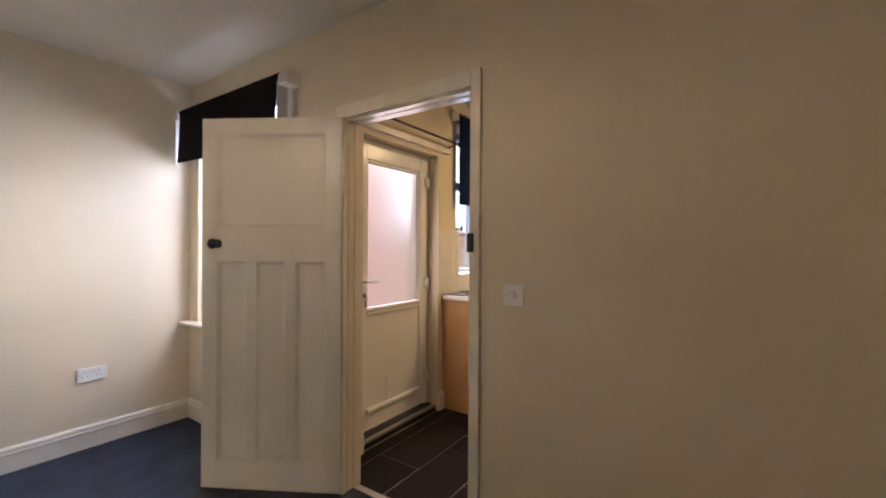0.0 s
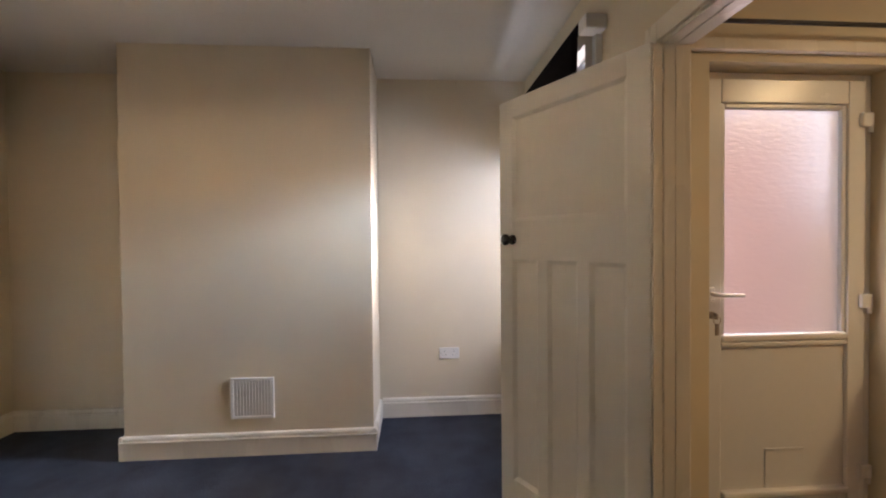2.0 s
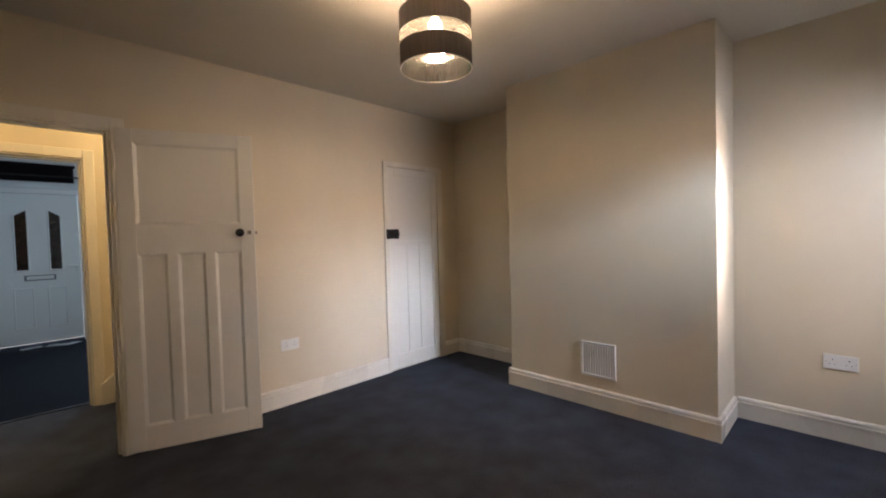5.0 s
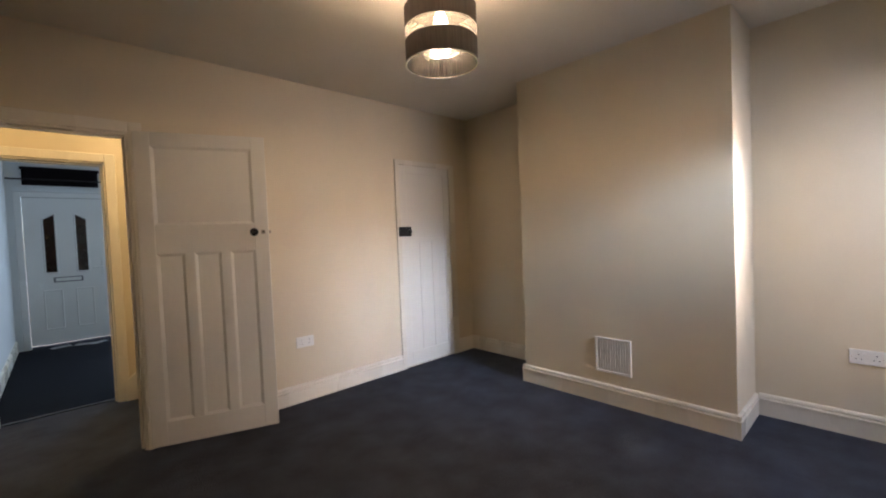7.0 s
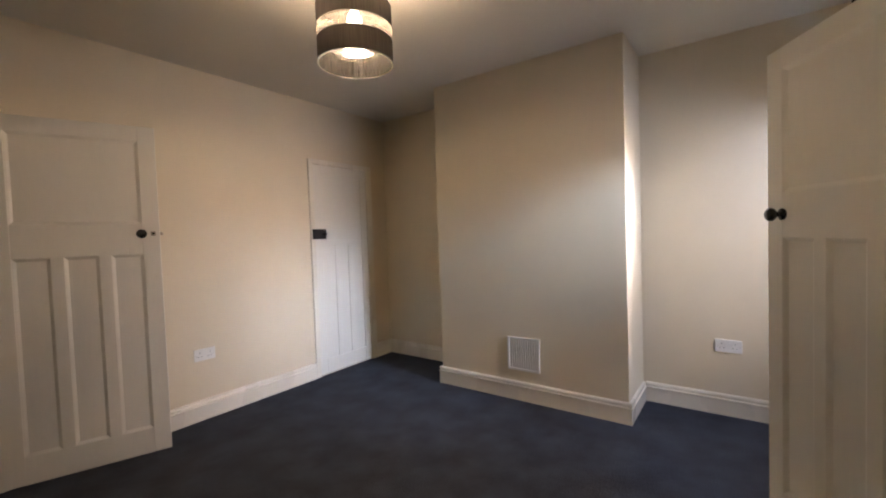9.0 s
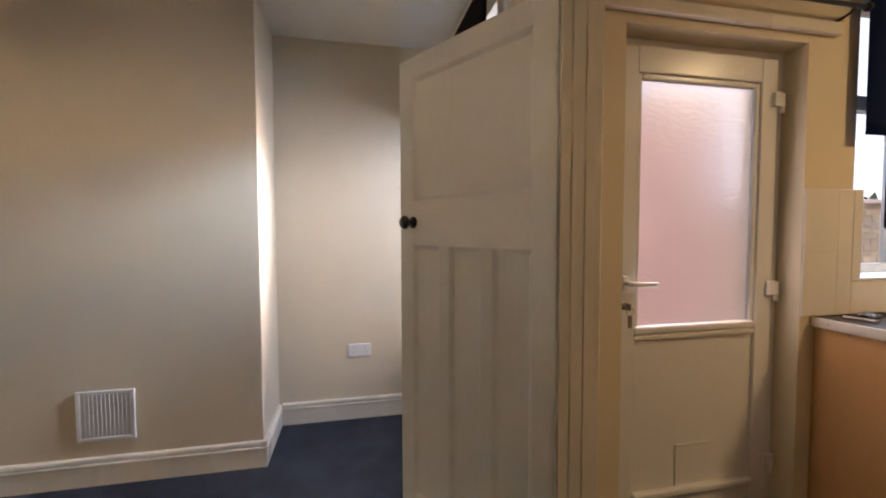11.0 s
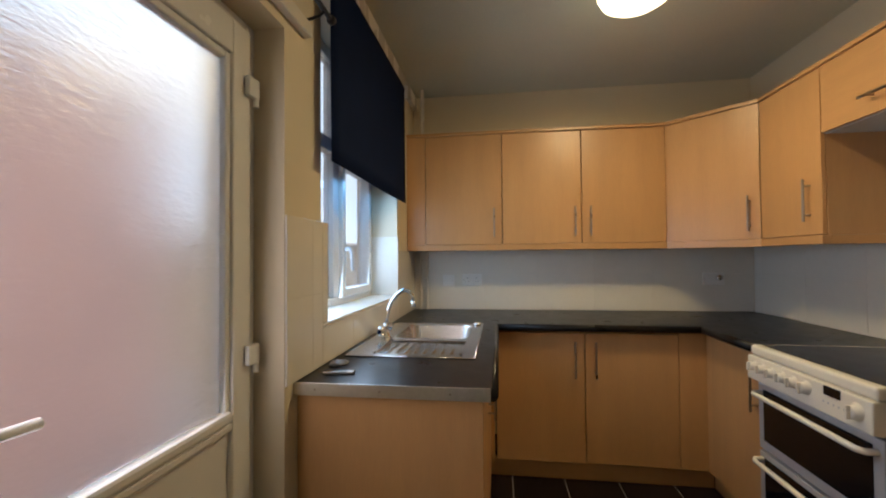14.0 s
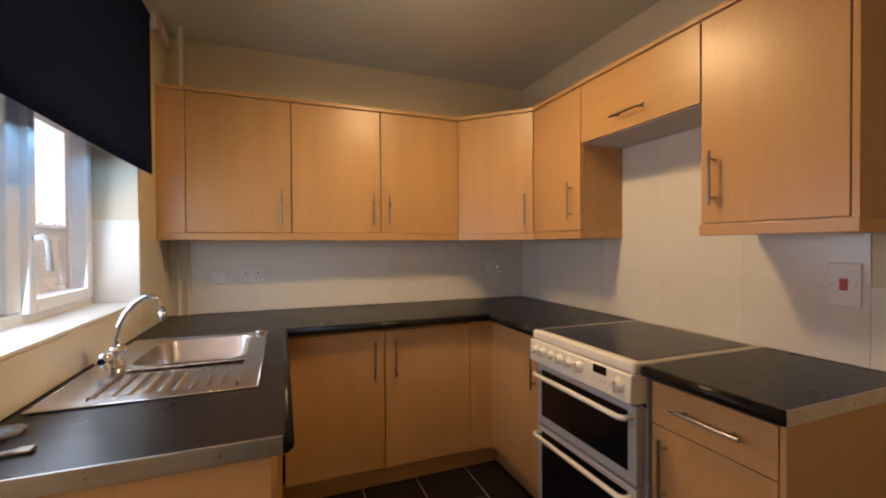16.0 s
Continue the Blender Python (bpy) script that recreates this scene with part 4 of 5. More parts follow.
solo("pelmet_batten", box(KWEST, KWEST + 0.03, 3.10, KNORTH, 2.455, 2.545, 0.004), TRIM, "cream painted batten over kitchen window", "trim", kind="structure")
pipes = thing("water_pipes", "pair of cream painted pipes in kitchen corner", "pipe", (-1.45, KNORTH, WT))
for x in (-1.475, -1.425):
    part("pipe", rod((x, KNORTH - 0.02, WT + 0.001), (x, KNORTH - 0.02, 1.36), 0.011, 12), TRIM, pipes)
part("pipe", rod((-1.43, KNORTH - 0.15, 2.21), (-1.43, KNORTH - 0.15, KCEIL), 0.014, 12), TRIM, pipes)

# ---- kitchen units ----


def bar_handle(parent, p, axis, length, out):
    """A slim bar handle on two posts. p: its middle on the door's face; out: the way it stands off."""
    p, o = Vector(p), Vector(out)
    d = Vector((0, 0, 1)) if axis == "z" else (Vector((1, 0, 0)) if axis == "x" else Vector((0, 1, 0)))
    h = part("handle", rod(p + o * 0.032 - d * length / 2, p + o * 0.032 + d * length / 2, 0.0058, 12), NICKEL, parent, "slim satin nickel bar handle")
    for s in (-1, 1):
        q = p + d * s * (length / 2 - 0.03)
        part("post", rod(q, q + o * 0.032, 0.0045, 10), NICKEL, h)


U = 0.0015
WTOP, WBOT, WFACE, EFACE = 2.172, 1.404, 4.645, 0.575
CAB = "beech effect wall cabinet with bar handle, closed"


def wall_unit_north(x0, x1, hx, door=True):
    c = thing("wall_cabinet", CAB, "cabinet", ((x0 + x1) / 2, KNORTH, WBOT), group="wall cabinets")
    part("body", box(x0 + U, x1 - U, WFACE + 0.020, KNORTH - 0.001, WBOT, WTOP), BEECH, c)
    d = part("door", box(x0 + 0.003, x1 - 0.003, WFACE, WFACE + 0.018, WBOT + 0.003, WTOP - 0.003, 0.0015), BEECH, c)
    bar_handle(d, (hx, WFACE, WBOT + 0.148), "z", 0.20, (0, -1, 0))
    return c


W0, W1, W2, W3 = -1.395, -0.856, -0.325, 0.212
wall_unit_north(W0, W1, W1 - 0.055)
wall_unit_north(W1, W2, W2 - 0.045)
wall_unit_north(W2, W3, W2 + 0.055)
solo("filler_panel", box(KWEST + 0.001, W0 - 0.001, WFACE + 0.004, WFACE + 0.022, WBOT, WTOP), BEECH, "beech effect filler panel beside wall cabinet", "panel")
cc = thing("corner_wall_cabinet", "beech effect diagonal corner wall cabinet, closed", "cabinet", (0.5, KNORTH, WBOT), group="wall cabinets")
A, B = Vector((W3 + 0.002, WFACE, 0)), Vector((EFACE, 4.288, 0))
part("body", prism([(W3 + U, KNORTH - 0.001), (W3 + U, WFACE + 0.022), (EFACE + 0.022, 4.288 + U), (KEAST - 0.001, 4.288 + U), (KEAST - 0.001, KNORTH - 0.001)], WBOT, WTOP), BEECH, cc)
dirn = (B - A).normalized()
nrm = Vector((dirn.y, -dirn.x, 0))
a0, b0 = A + dirn * 0.003, B - dirn * 0.003
dd = part("door", prism([(a0.x, a0.y), (b0.x, b0.y), ((b0 - nrm * 0.018).x, (b0 - nrm * 0.018).y), ((a0 - nrm * 0.018).x, (a0 - nrm * 0.018).y)], WBOT + 0.003, WTOP - 0.003), BEECH, cc)
hpnt = B - dirn * 0.055
bar_handle(dd, (hpnt.x, hpnt.y, WBOT + 0.148), "z", 0.20, nrm)


def wall_unit_east(y0, y1, z0, hy, label=CAB, flap=False):
    c = thing("wall_cabinet", label, "cabinet", (KEAST, (y0 + y1) / 2, z0), group="wall cabinets")
    part("body", box(EFACE + 0.020, KEAST - 0.001, y0 + U, y1 - U, z0, WTOP), CARCASS if flap else BEECH, c)
    d = part("door", box(EFACE, EFACE + 0.018, y0 + 0.003, y1 - 0.003, z0 + 0.004, WTOP - 0.003, 0.0015), BEECHX if flap else BEECH, c)
    if flap:
        bar_handle(d, (EFACE, (y0 + y1) / 2, z0 + 0.075), "y", 0.20, (-1, 0, 0))
    else:
        bar_handle(d, (EFACE, hy, z0 + 0.165), "z", 0.20, (-1, 0, 0))
    return c


E1, E2, E3, E4 = 4.288, 3.845, 3.168, 2.722
wall_unit_east(E2, E1, WBOT, E2 + 0.075)
wall_unit_east(E3, E2, 1.862, 0, "beech effect bridging cabinet over cooker, closed", True)
wall_unit_east(E4, E3, WBOT, E3 - 0.055)
solo("end_panel", box(EFACE + 0.002, KEAST - 0.001, E4 - 0.018, E4 - 0.001, WBOT, WTOP), BEECH, "beech effect end panel on wall cabinet", "panel")
# pelmet under and cornice over the wall cabinets
P = 0.004
pel = thing("cabinet_pelmet", "beech effect pelmet under wall cabinets", "pelmet", (0, WFACE, 1.36))
part("strip", box(KWEST + 0.001, W3, WFACE - P, WFACE + 0.03, 1.362, WBOT - 0.001, 0.003), BEECHX, pel)
o1 = nrm * P
part("strip", prism([((A + o1).x, (A + o1).y), ((B + o1).x, (B + o1).y), ((B - nrm * 0.03).x, (B - nrm * 0.03).y), ((A - nrm * 0.03).x, (A - nrm * 0.03).y)], 1.362, WBOT - 0.001), BEECHX, pel)
part("strip", box(EFACE - P, EFACE + 0.03, E2, E1, 1.362, WBOT - 0.001, 0.003), BEECHX, pel)
part("strip", box(EFACE + 0.03, KEAST - 0.001, E2, E2 + 0.03, 1.362, WBOT - 0.001, 0.003), BEECHX, pel)
pel2 = thing("cabinet_pelmet", "beech effect pelmet under single wall cabinet", "pelmet", (EFACE, 2.95, 1.36))
part("strip", box(EFACE - P - 0.004, EFACE + 0.03, E4 - 0.022, E3, 1.362, WBOT - 0.001, 0.003), BEECHX, pel2)
part("strip", box(EFACE + 0.03, KEAST - 0.001, E4 - 0.022, E4 + 0.01, 1.362, WBOT - 0.001, 0.003), BEECHX, pel2)
cor = thing("cabinet_cornice", "thin beech effect cornice over wall cabinets", "cornice", (0, WFACE, WTOP))
part("strip", box(KWEST + 0.001, W3, WFACE - 0.008, KNORTH - 0.001, WTOP + 0.001, WTOP + 0.022, 0.002), BEECHX, cor)
part("strip", prism([((A + nrm * 0.008).x, (A + nrm * 0.008).y), ((B + nrm * 0.008).x, (B + nrm * 0.008).y), (KEAST - 0.001, 4.29), (KEAST - 0.001, KNORTH - 0.001), (W3 + 0.001, KNORTH - 0.001)], WTOP + 0.001, WTOP + 0.022), BEECHX, cor)
part("strip", box(EFACE - 0.008, KEAST - 0.001, E4 - 0.02, E1, WTOP + 0.001, WTOP + 0.0215, 0.002), BEECHX, cor)

# base units
BZ0, BZ1 = 0.114, 0.866
NFACE, SFACE, EBASE = 4.262, -0.935, 0.262
UND = WT - 0.040


def plinth(name, x0, x1, y0, y1):
    solo(name, box(x0, x1, y0, y1, 0.0, BZ0 - 0.004, 0.002), BEECHX, "beech effect plinth board under base cabinets", "plinth")


nb = thing("base_cabinet", "beech effect double door base cabinet, closed", "cabinet", (-0.39, KNORTH, 0), group="base cabinets")
part("body", box(-0.905, 0.118, NFACE + 0.020, KNORTH - 0.001, BZ0, UND - 0.002), BEECH, nb)
d = part("door", box(-0.903, -0.3965, NFACE, NFACE + 0.018, BZ0 + 0.003, BZ1, 0.0015), BEECH, nb)
bar_handle(d, (-0.45, NFACE, BZ1 - 0.15), "z", 0.21, (0, -1, 0))
d = part("door", box(-0.3895, 0.116, NFACE, NFACE + 0.018, BZ0 + 0.003, BZ1, 0.0015), BEECH, nb)
bar_handle(d, (-0.335, NFACE, BZ1 - 0.15), "z", 0.21, (0, -1, 0))
solo("corner_post", box(EBASE + 0.002, EBASE + 0.02, 4.207, NFACE, BZ0, UND - 0.002), BEECH, "beech effect corner filler beside narrow cabinet", "panel")
solo("corner_post", box(0.120, EBASE + 0.03, NFACE + 0.002, NFACE + 0.05, BZ0, UND - 0.002), BEECH, "beech effect corner post between base cabinets", "panel")
sb = thing("base_cabinet", "beech effect sink base cabinet with end panel", "cabinet", (-1.2, 3.6, 0), group="base cabinets")
part("body", box(KWEST + 0.001, SFACE - 0.020, 3.048, 4.235, BZ0, 0.70), BEECH, sb)
part("end_panel", box(KWEST + 0.001, SFACE + 0.002, 3.028, 3.046, 0.0, UND - 0.002, 0.0015), BEECH, sb, "pale beech effect end panel")
for y0, y1, hy in ((3.05, 3.62, 3.57), (3.623, 4.19, 3.68)):
    d = part("door", box(SFACE - 0.018, SFACE, y0, y1, BZ0 + 0.003, BZ1, 0.0015), BEECH, sb)
    bar_handle(d, (SFACE, hy, BZ1 - 0.15), "z", 0.21, (1, 0, 0))
solo("corner_post", box(SFACE - 0.018, SFACE + 0.02, 4.195, NFACE - 0.003, BZ0, UND - 0.002), BEECH, "beech effect corner post beside sink cabinet", "panel")
eb = thing("base_cabinet", "beech effect narrow base cabinet beside cooker", "cabinet", (0.5, 4.0, 0), group="base cabinets")
part("body", box(EBASE + 0.020, KEAST - 0.001, 3.75, 4.21, BZ0, UND - 0.002), BEECH, eb)
d = part("door", box(EBASE, EBASE + 0.018, 3.752, 4.205, BZ0 + 0.003, BZ1, 0.0015), BEECH, eb)
bar_handle(d, (EBASE, 3.80, BZ1 - 0.15), "z", 0.21, (-1, 0, 0))
db = thing("drawer_cabinet", "beech effect base cabinet with drawer over door", "cabinet", (0.5, 2.9, 0), group="base cabinets")
Y0, Y1 = 2.705, 3.108
# body in darker beech: the shadow of the gaps is put into its colour
part("body", box(EBASE + 0.020, KEAST - 0.001, Y0 + 0.018, Y1, BZ0, UND - 0.002), BEECHDARK, db)
part("end_panel", box(EBASE + 0.002, KEAST - 0.001, Y0, Y0 + 0.016, 0.0, UND - 0.002, 0.0015), BEECH, db)
d = part("drawer_front", box(EBASE, EBASE + 0.018, Y0 + 0.018, Y1 - 0.002, 0.726, BZ1, 0.0015), BEECHX, db)
bar_handle(d, (EBASE, (Y0 + Y1) / 2, 0.802), "y", 0.21, (-1, 0, 0))
d = part("door", box(EBASE, EBASE + 0.018, Y0 + 0.018, Y1 - 0.002, BZ0 + 0.003, 0.722, 0.0015), BEECH, db)
bar_handle(d, (EBASE, Y1 - 0.055, 0.585), "z", 0.21, (-1, 0, 0))
plinth("plinth", -0.96, EBASE + 0.05, NFACE + 0.045, NFACE + 0.061)
plinth("plinth", SFACE - 0.061, SFACE - 0.045, 3.05, NFACE + 0.04)
plinth("plinth", EBASE + 0.052, EBASE + 0.068, 3.75, NFACE + 0.044)
plinth("plinth", EBASE + 0.052, EBASE + 0.068, Y0 + 0.018, Y1)

# worktop: one L of black laminate, with a hole for the sink, and a short piece beyond the cooker
WFX, NFY, EFX = -0.905, 4.232, 0.235
SK = (-1.478, -0.995, 3.375, 4.155)
wt = thing("worktop", "black laminate worktop with rounded front edge", "worktop", (0, 4.5, UND))


def slab(x0, x1, y0, y1, name="slab", edge=0.0):
    return part(name, box(x0, x1, y0, y1, UND, WT, edge), WORKTOP, wt)


slab(KWEST + 0.001, WFX, 3.012, SK[2], edge=0)
slab(KWEST + 0.001, SK[0], SK[2], SK[3])
slab(SK[1], WFX, SK[2], SK[3])
slab(KWEST + 0.001, WFX, SK[3], KNORTH - 0.001)
slab(WFX, KEAST - 0.001, NFY, KNORTH - 0.001)
slab(EFX, KEAST - 0.001, 3.748, NFY)
for p0, p1 in (((WFX, 3.012), (WFX, NFY)), ((WFX, NFY), (EFX, NFY)), ((EFX, 3.748), (EFX, NFY))):
    part("rolled_edge", rod((p0[0], p0[1], UND + 0.02), (p1[0], p1[1], UND + 0.02), 0.0198, 18), WORKTOP, wt, smooth=True)
part("edge_strip", box(KWEST + 0.001, WFX - 0.004, 3.006, 3.0115, UND + 0.001, WT + 0.001, 0.001), ALU, wt, "aluminium end strip")
for x in (-1.46, -1.25, -1.03):
    part("strip_screw", turned([(0.004, 0), (0.003, 0.0012), (0, 0.0013)], (x, 3.006, UND + 0.02), 10, "-Y"), NICKEL, wt)
part("joint_strip", box(EFX, KEAST - 0.002, 3.742, 3.7475, UND + 0.004, WT + 0.0015, 0.001), ALU, wt, "aluminium end strip")
wt2 = thing("worktop", "short black laminate worktop beside cooker", "worktop", (0.5, 2.9, UND))
part("slab", box(EFX, KEAST - 0.001, Y0 - 0.012, 3.112, UND, WT), WORKTOP, wt2)
part("rolled_edge", rod((EFX, Y0 - 0.012, UND + 0.02), (EFX, 3.112, UND + 0.02), 0.0198, 18), WORKTOP, wt2, smooth=True)
part("edge_strip", box(EFX + 0.002, KEAST - 0.002, Y0 - 0.018, Y0 - 0.0125, UND + 0.001, WT + 0.001, 0.001), ALU, wt2, "aluminium end strip")
part("edge_strip", box(EFX + 0.002, KEAST - 0.002, 3.1125, 3.117, UND + 0.001, WT + 0.001, 0.001), ALU, wt2, "aluminium end strip")
for x in (0.30, 0.52, 0.74):
    part("strip_screw", turned([(0.004, 0), (0.003, 0.0012), (0, 0.0013)], (x, Y0 - 0.018, UND + 0.02), 10, "-Y"), NICKEL, wt2)

# ---- sink, tap ----
sink = thing("sink", "stainless steel inset sink with ribbed drainer", "sink", (-1.22, 3.7, WT))
x0, x1, y0, y1 = SK
BY0 = 3.72
bx0, bx1, by0, by1 = x0 + 0.085, x1 - 0.035, BY0, y1 - 0.04
rim = bmesh.new()
for a, b, c, d in ((x0 - 0.018, bx0, y0 - 0.018, y1 + 0.018), (bx1, x1 + 0.018, y0 - 0.018, y1 + 0.018), (bx0, bx1, by1, y1 + 0.018), (bx0, bx1, BY0 - 0.03, BY0), (bx0, bx1, y0 - 0.018, y0 + 0.03)):
    box(a, b, c, d, WT + 0.0006, WT + 0.006, bm=rim)
part("rim", rim, STEEL, sink)
edge = bmesh.new()
for p, q in (((x0 - 0.018, y0 - 0.018), (x1 + 0.018, y0 - 0.018)), ((x1 + 0.018, y0 - 0.018), (x1 + 0.018, y1 + 0.018)), ((x1 + 0.018, y1 + 0.018), (x0 - 0.018, y1 + 0.018)), ((x0 - 0.018, y1 + 0.018), (x0 - 0.018, y0 - 0.018))):
    rod((*p, WT + 0.0035), (*q, WT + 0.0035), 0.0035, 8, edge)
part("rolled_rim", edge, STEEL, sink, smooth=True)


def bowl_mesh():
    bm = bmesh.new()
    rings = []
    for inset, z in ((0, WT + 0.006), (0.004, WT - 0.004), (0.012, WT - 0.10), (0.03, WT - 0.142), (0.07, WT - 0.155), (0.18, WT - 0.158)):
        ring = []
        ax, bx, ay, by = bx0 + inset * 0.8, bx1 - inset * 0.8, by0 + inset, by1 - inset
        r = min(0.06, (bx - ax) / 2 - 0.005, (by - ay) / 2 - 0.005)
        for cx, cy, s in ((bx - r, by - r, 0), (ax + r, by - r, 90), (ax + r, ay + r, 180), (bx - r, ay + r, 270)):
            for k in range(6):
                an = radians(s + 18 * k)
                ring.append(bm.verts.new((cx + r * math.cos(an), cy + r * math.sin(an), z)))
        rings.append(ring)
    n = len(rings[0])
    for a, b in zip(rings, rings[1:]):
        for k in range(n):
            bm.faces.new((a[k], a[(k + 1) % n], b[(k + 1) % n], b[k]))
    bm.faces.new(rings[-1])
    return bm


part("bowl", bowl_mesh(), STEEL, sink, "deep pressed steel bowl", smooth=True)
for cx, cy, s in ((bx1, by1, 0), (bx0, by1, 90), (bx0, by0, 180), (bx1, by0, 270)):
    sx, sy = (1 if s in (0, 270) else -1), (1 if s in (0, 90) else -1)
    r = 0.06
    ox, oy = cx - sx * r, cy - sy * r
    arc = [(ox + r * sx * math.cos(radians(18 * k)), oy + r * sy * math.sin(radians(18 * k))) for k in range(6)]
    cor = bmesh.new()
    prism(arc + [(cx, cy)], WT + 0.001, WT + 0.0058, cor)
    part("rim_corner", cor, STEEL, sink)
tray = bmesh.new()
n = 110
ty0, ty1 = y0 + 0.03, BY0 - 0.03
rows_ = []
for i in range(n + 1):
    t = i / n
    xx = bx0 + (bx1 - bx0) * t
    rib = 0.0052 * max(0, math.sin(t * math.pi * 2 * 9.5)) if 0.05 < t < 0.96 else 0.0
    end = 0.0 if 0.02 < t < 0.98 else 0.007
    rows_.append([tray.verts.new((xx, yy, WT - 0.002 - drop + end + rib * k)) for yy, drop, k in ((ty0, -0.007, 0), (ty0 + 0.012, 0.0, 0), (ty0 + 0.03, 0.0, 1), (ty1 - 0.04, 0.002, 1), (ty1 - 0.02, 0.003, 0), (ty1, 0.003, 0))])
for a, b in zip(rows_, rows_[1:]):
    for q in range(5):
        tray.faces.new((a[q], a[q + 1], b[q + 1], b[q]))
bmesh.ops.translate(tray, verts=tray.verts, vec=(0, 0, 0.0005))
part("drainer", tray, STEEL, sink, "ribbed steel drainer", smooth=True)
part("waste", turned([(0.042, 0.0), (0.040, 0.003), (0.026, 0.0), (0.0, -0.001)], ((bx0 + bx1) / 2, (by0 + by1) / 2, WT - 0.157), 24), CHROME, sink, smooth=True)
part("overflow", turned([(0.018, 0), (0.018, 0.003), (0.010, 0.004), (0, 0.004)], (bx1 - 0.02, by0 + 0.25, WT - 0.06), 16, "-X"), CHROME, sink)
part("plug", turned([(0.020, 0), (0.022, 0.008), (0.012, 0.013), (0, 0.014)], (x1 - 0.012, y1 - 0.015, WT + 0.007), 18), CHROME, sink, smooth=True)

TX, TY = x0 + 0.042, 3.745
tap = thing("mixer_tap", "chrome swan-neck kitchen mixer tap", "tap", (TX, TY, WT))
part("base", turned([(0.027, 0), (0.027, 0.006), (0.021, 0.012), (0.019, 0.05), (0.021, 0.056), (0.014, 0.066), (0, 0.066)], (TX, TY, WT + 0.006), 24), CHROME, tap, smooth=True)
part("cross_body", rod((TX - 0.006, TY - 0.05, WT + 0.045), (TX - 0.006, TY + 0.05, WT + 0.045), 0.013, 16), CHROME, tap, smooth=True)
for s in (-1, 1):
    k = part("tap_head", turned([(0.012, 0), (0.020, 0.006), (0.023, 0.018), (0.021, 0.032), (0.012, 0.038), (0, 0.039)], (TX - 0.006, TY + s * 0.05, WT + 0.045), 20, "Y" if s > 0 else "-Y"), CHROME, tap, "faceted chrome tap head", smooth=True)
    part("cap", turned([(0.010, 0), (0.010, 0.002), (0, 0.003)], (TX - 0.006, TY + s * 0.089, WT + 0.045), 14, "Y" if s > 0 else "-Y"), RED if s > 0 else BLIND, k)
arc = [(TX + q, TY + 0.25 * q, WT + z) for q, z in ((0, 0.06), (0.004, 0.10), (0.013, 0.14), (0.030, 0.18), (0.054, 0.212), (0.080, 0.230), (0.102, 0.233), (0.119, 0.222), (0.129, 0.20), (0.132, 0.175))]
part("spout", tube(arc, 0.0098, 14), CHROME, tap, smooth=True)
part("nozzle", rod((TX + 0.132, TY + 0.033, WT + 0.150), (TX + 0.132, TY + 0.033, WT + 0.178), 0.0125, 16), CHROME, tap, smooth=True)

# small things left on the worktop
sp = thing("spanner", "small steel tool lying on worktop", "tool", (-1.42, 3.11, WT))
part("shaft", rod((-1.475, 3.103, WT + 0.006), (-1.395, 3.12, WT + 0.006), 0.005, 8), NICKEL, sp)
part("jaw", box(-1.402, -1.372, 3.112, 3.134, WT + 0.001, WT + 0.010, 0.003), NICKEL, sp)
rag = bmesh.new()
bmesh.ops.create_icosphere(rag, subdivisions=3, radius=1.0)
for v in rag.verts:
    q = noise.noise(v.co * 2.3)
    v.co = Vector((v.co.x * (0.032 + 0.012 * q), v.co.y * (0.040 + 0.015 * q), max(-0.2, v.co.z) * (0.012 + 0.006 * q)))
bmesh.ops.translate(rag, verts=rag.verts, vec=(-1.475, 3.235, WT + 0.0035))
solo("crumpled_wrapper", rag, DARKGREY, "small crumpled clear plastic wrapper on worktop", "wrapper", smooth=True)

# ---- cooker ----
ck = thing("cooker", "white freestanding electric double oven cooker", "cooker", (0.53, 3.43, 0))
C0, C1, CX = 3.128, 3.734, 0.235
part("body", box(CX + 0.03, KEAST - 0.03, C0, C1, 0.02, 0.895, 0.004), GREYTRIM, ck)
top = part("hob_surround", box(CX - 0.035, KEAST - 0.028, C0 - 0.002, C1 + 0.002, 0.885, WT + 0.006, 0.012, seg=3), ENAMEL, ck, "white enamel hob surround")
part("hob_glass", box(CX - 0.004, KEAST - 0.06, C0 + 0.006, C1 - 0.030, WT + 0.0062, WT + 0.0085, 0.001), HOBGLASS, top, "black ceramic hob")
bm = bmesh.new()
pr = [(CX - 0.022, 0.884), (CX - 0.046, 0.884), (CX - 0.050, 0.786), (CX - 0.012, 0.780), (CX + 0.03, 0.780), (CX + 0.03, 0.884)]
ends = [[bm.verts.new((x, y, z)) for x, z in pr] for y in (C0 - 0.002, C1 + 0.002)]
for q in range(6):
    bm.faces.new((ends[0][q], ends[0][(q + 1) % 6], ends[1][(q + 1) % 6], ends[1][q]))
bm.faces.new(ends[0])
bm.faces.new(ends[1])
bmesh.ops.recalc_face_normals(bm, faces=bm.faces[:])
bmesh.ops.bevel(bm, geom=bm.edges[:], offset=0.005, segments=2, affect="EDGES", profile=0.5)
cp = part("control_panel", bm, ENAMEL, ck, "white enamel control panel")
PXC = CX - 0.0475
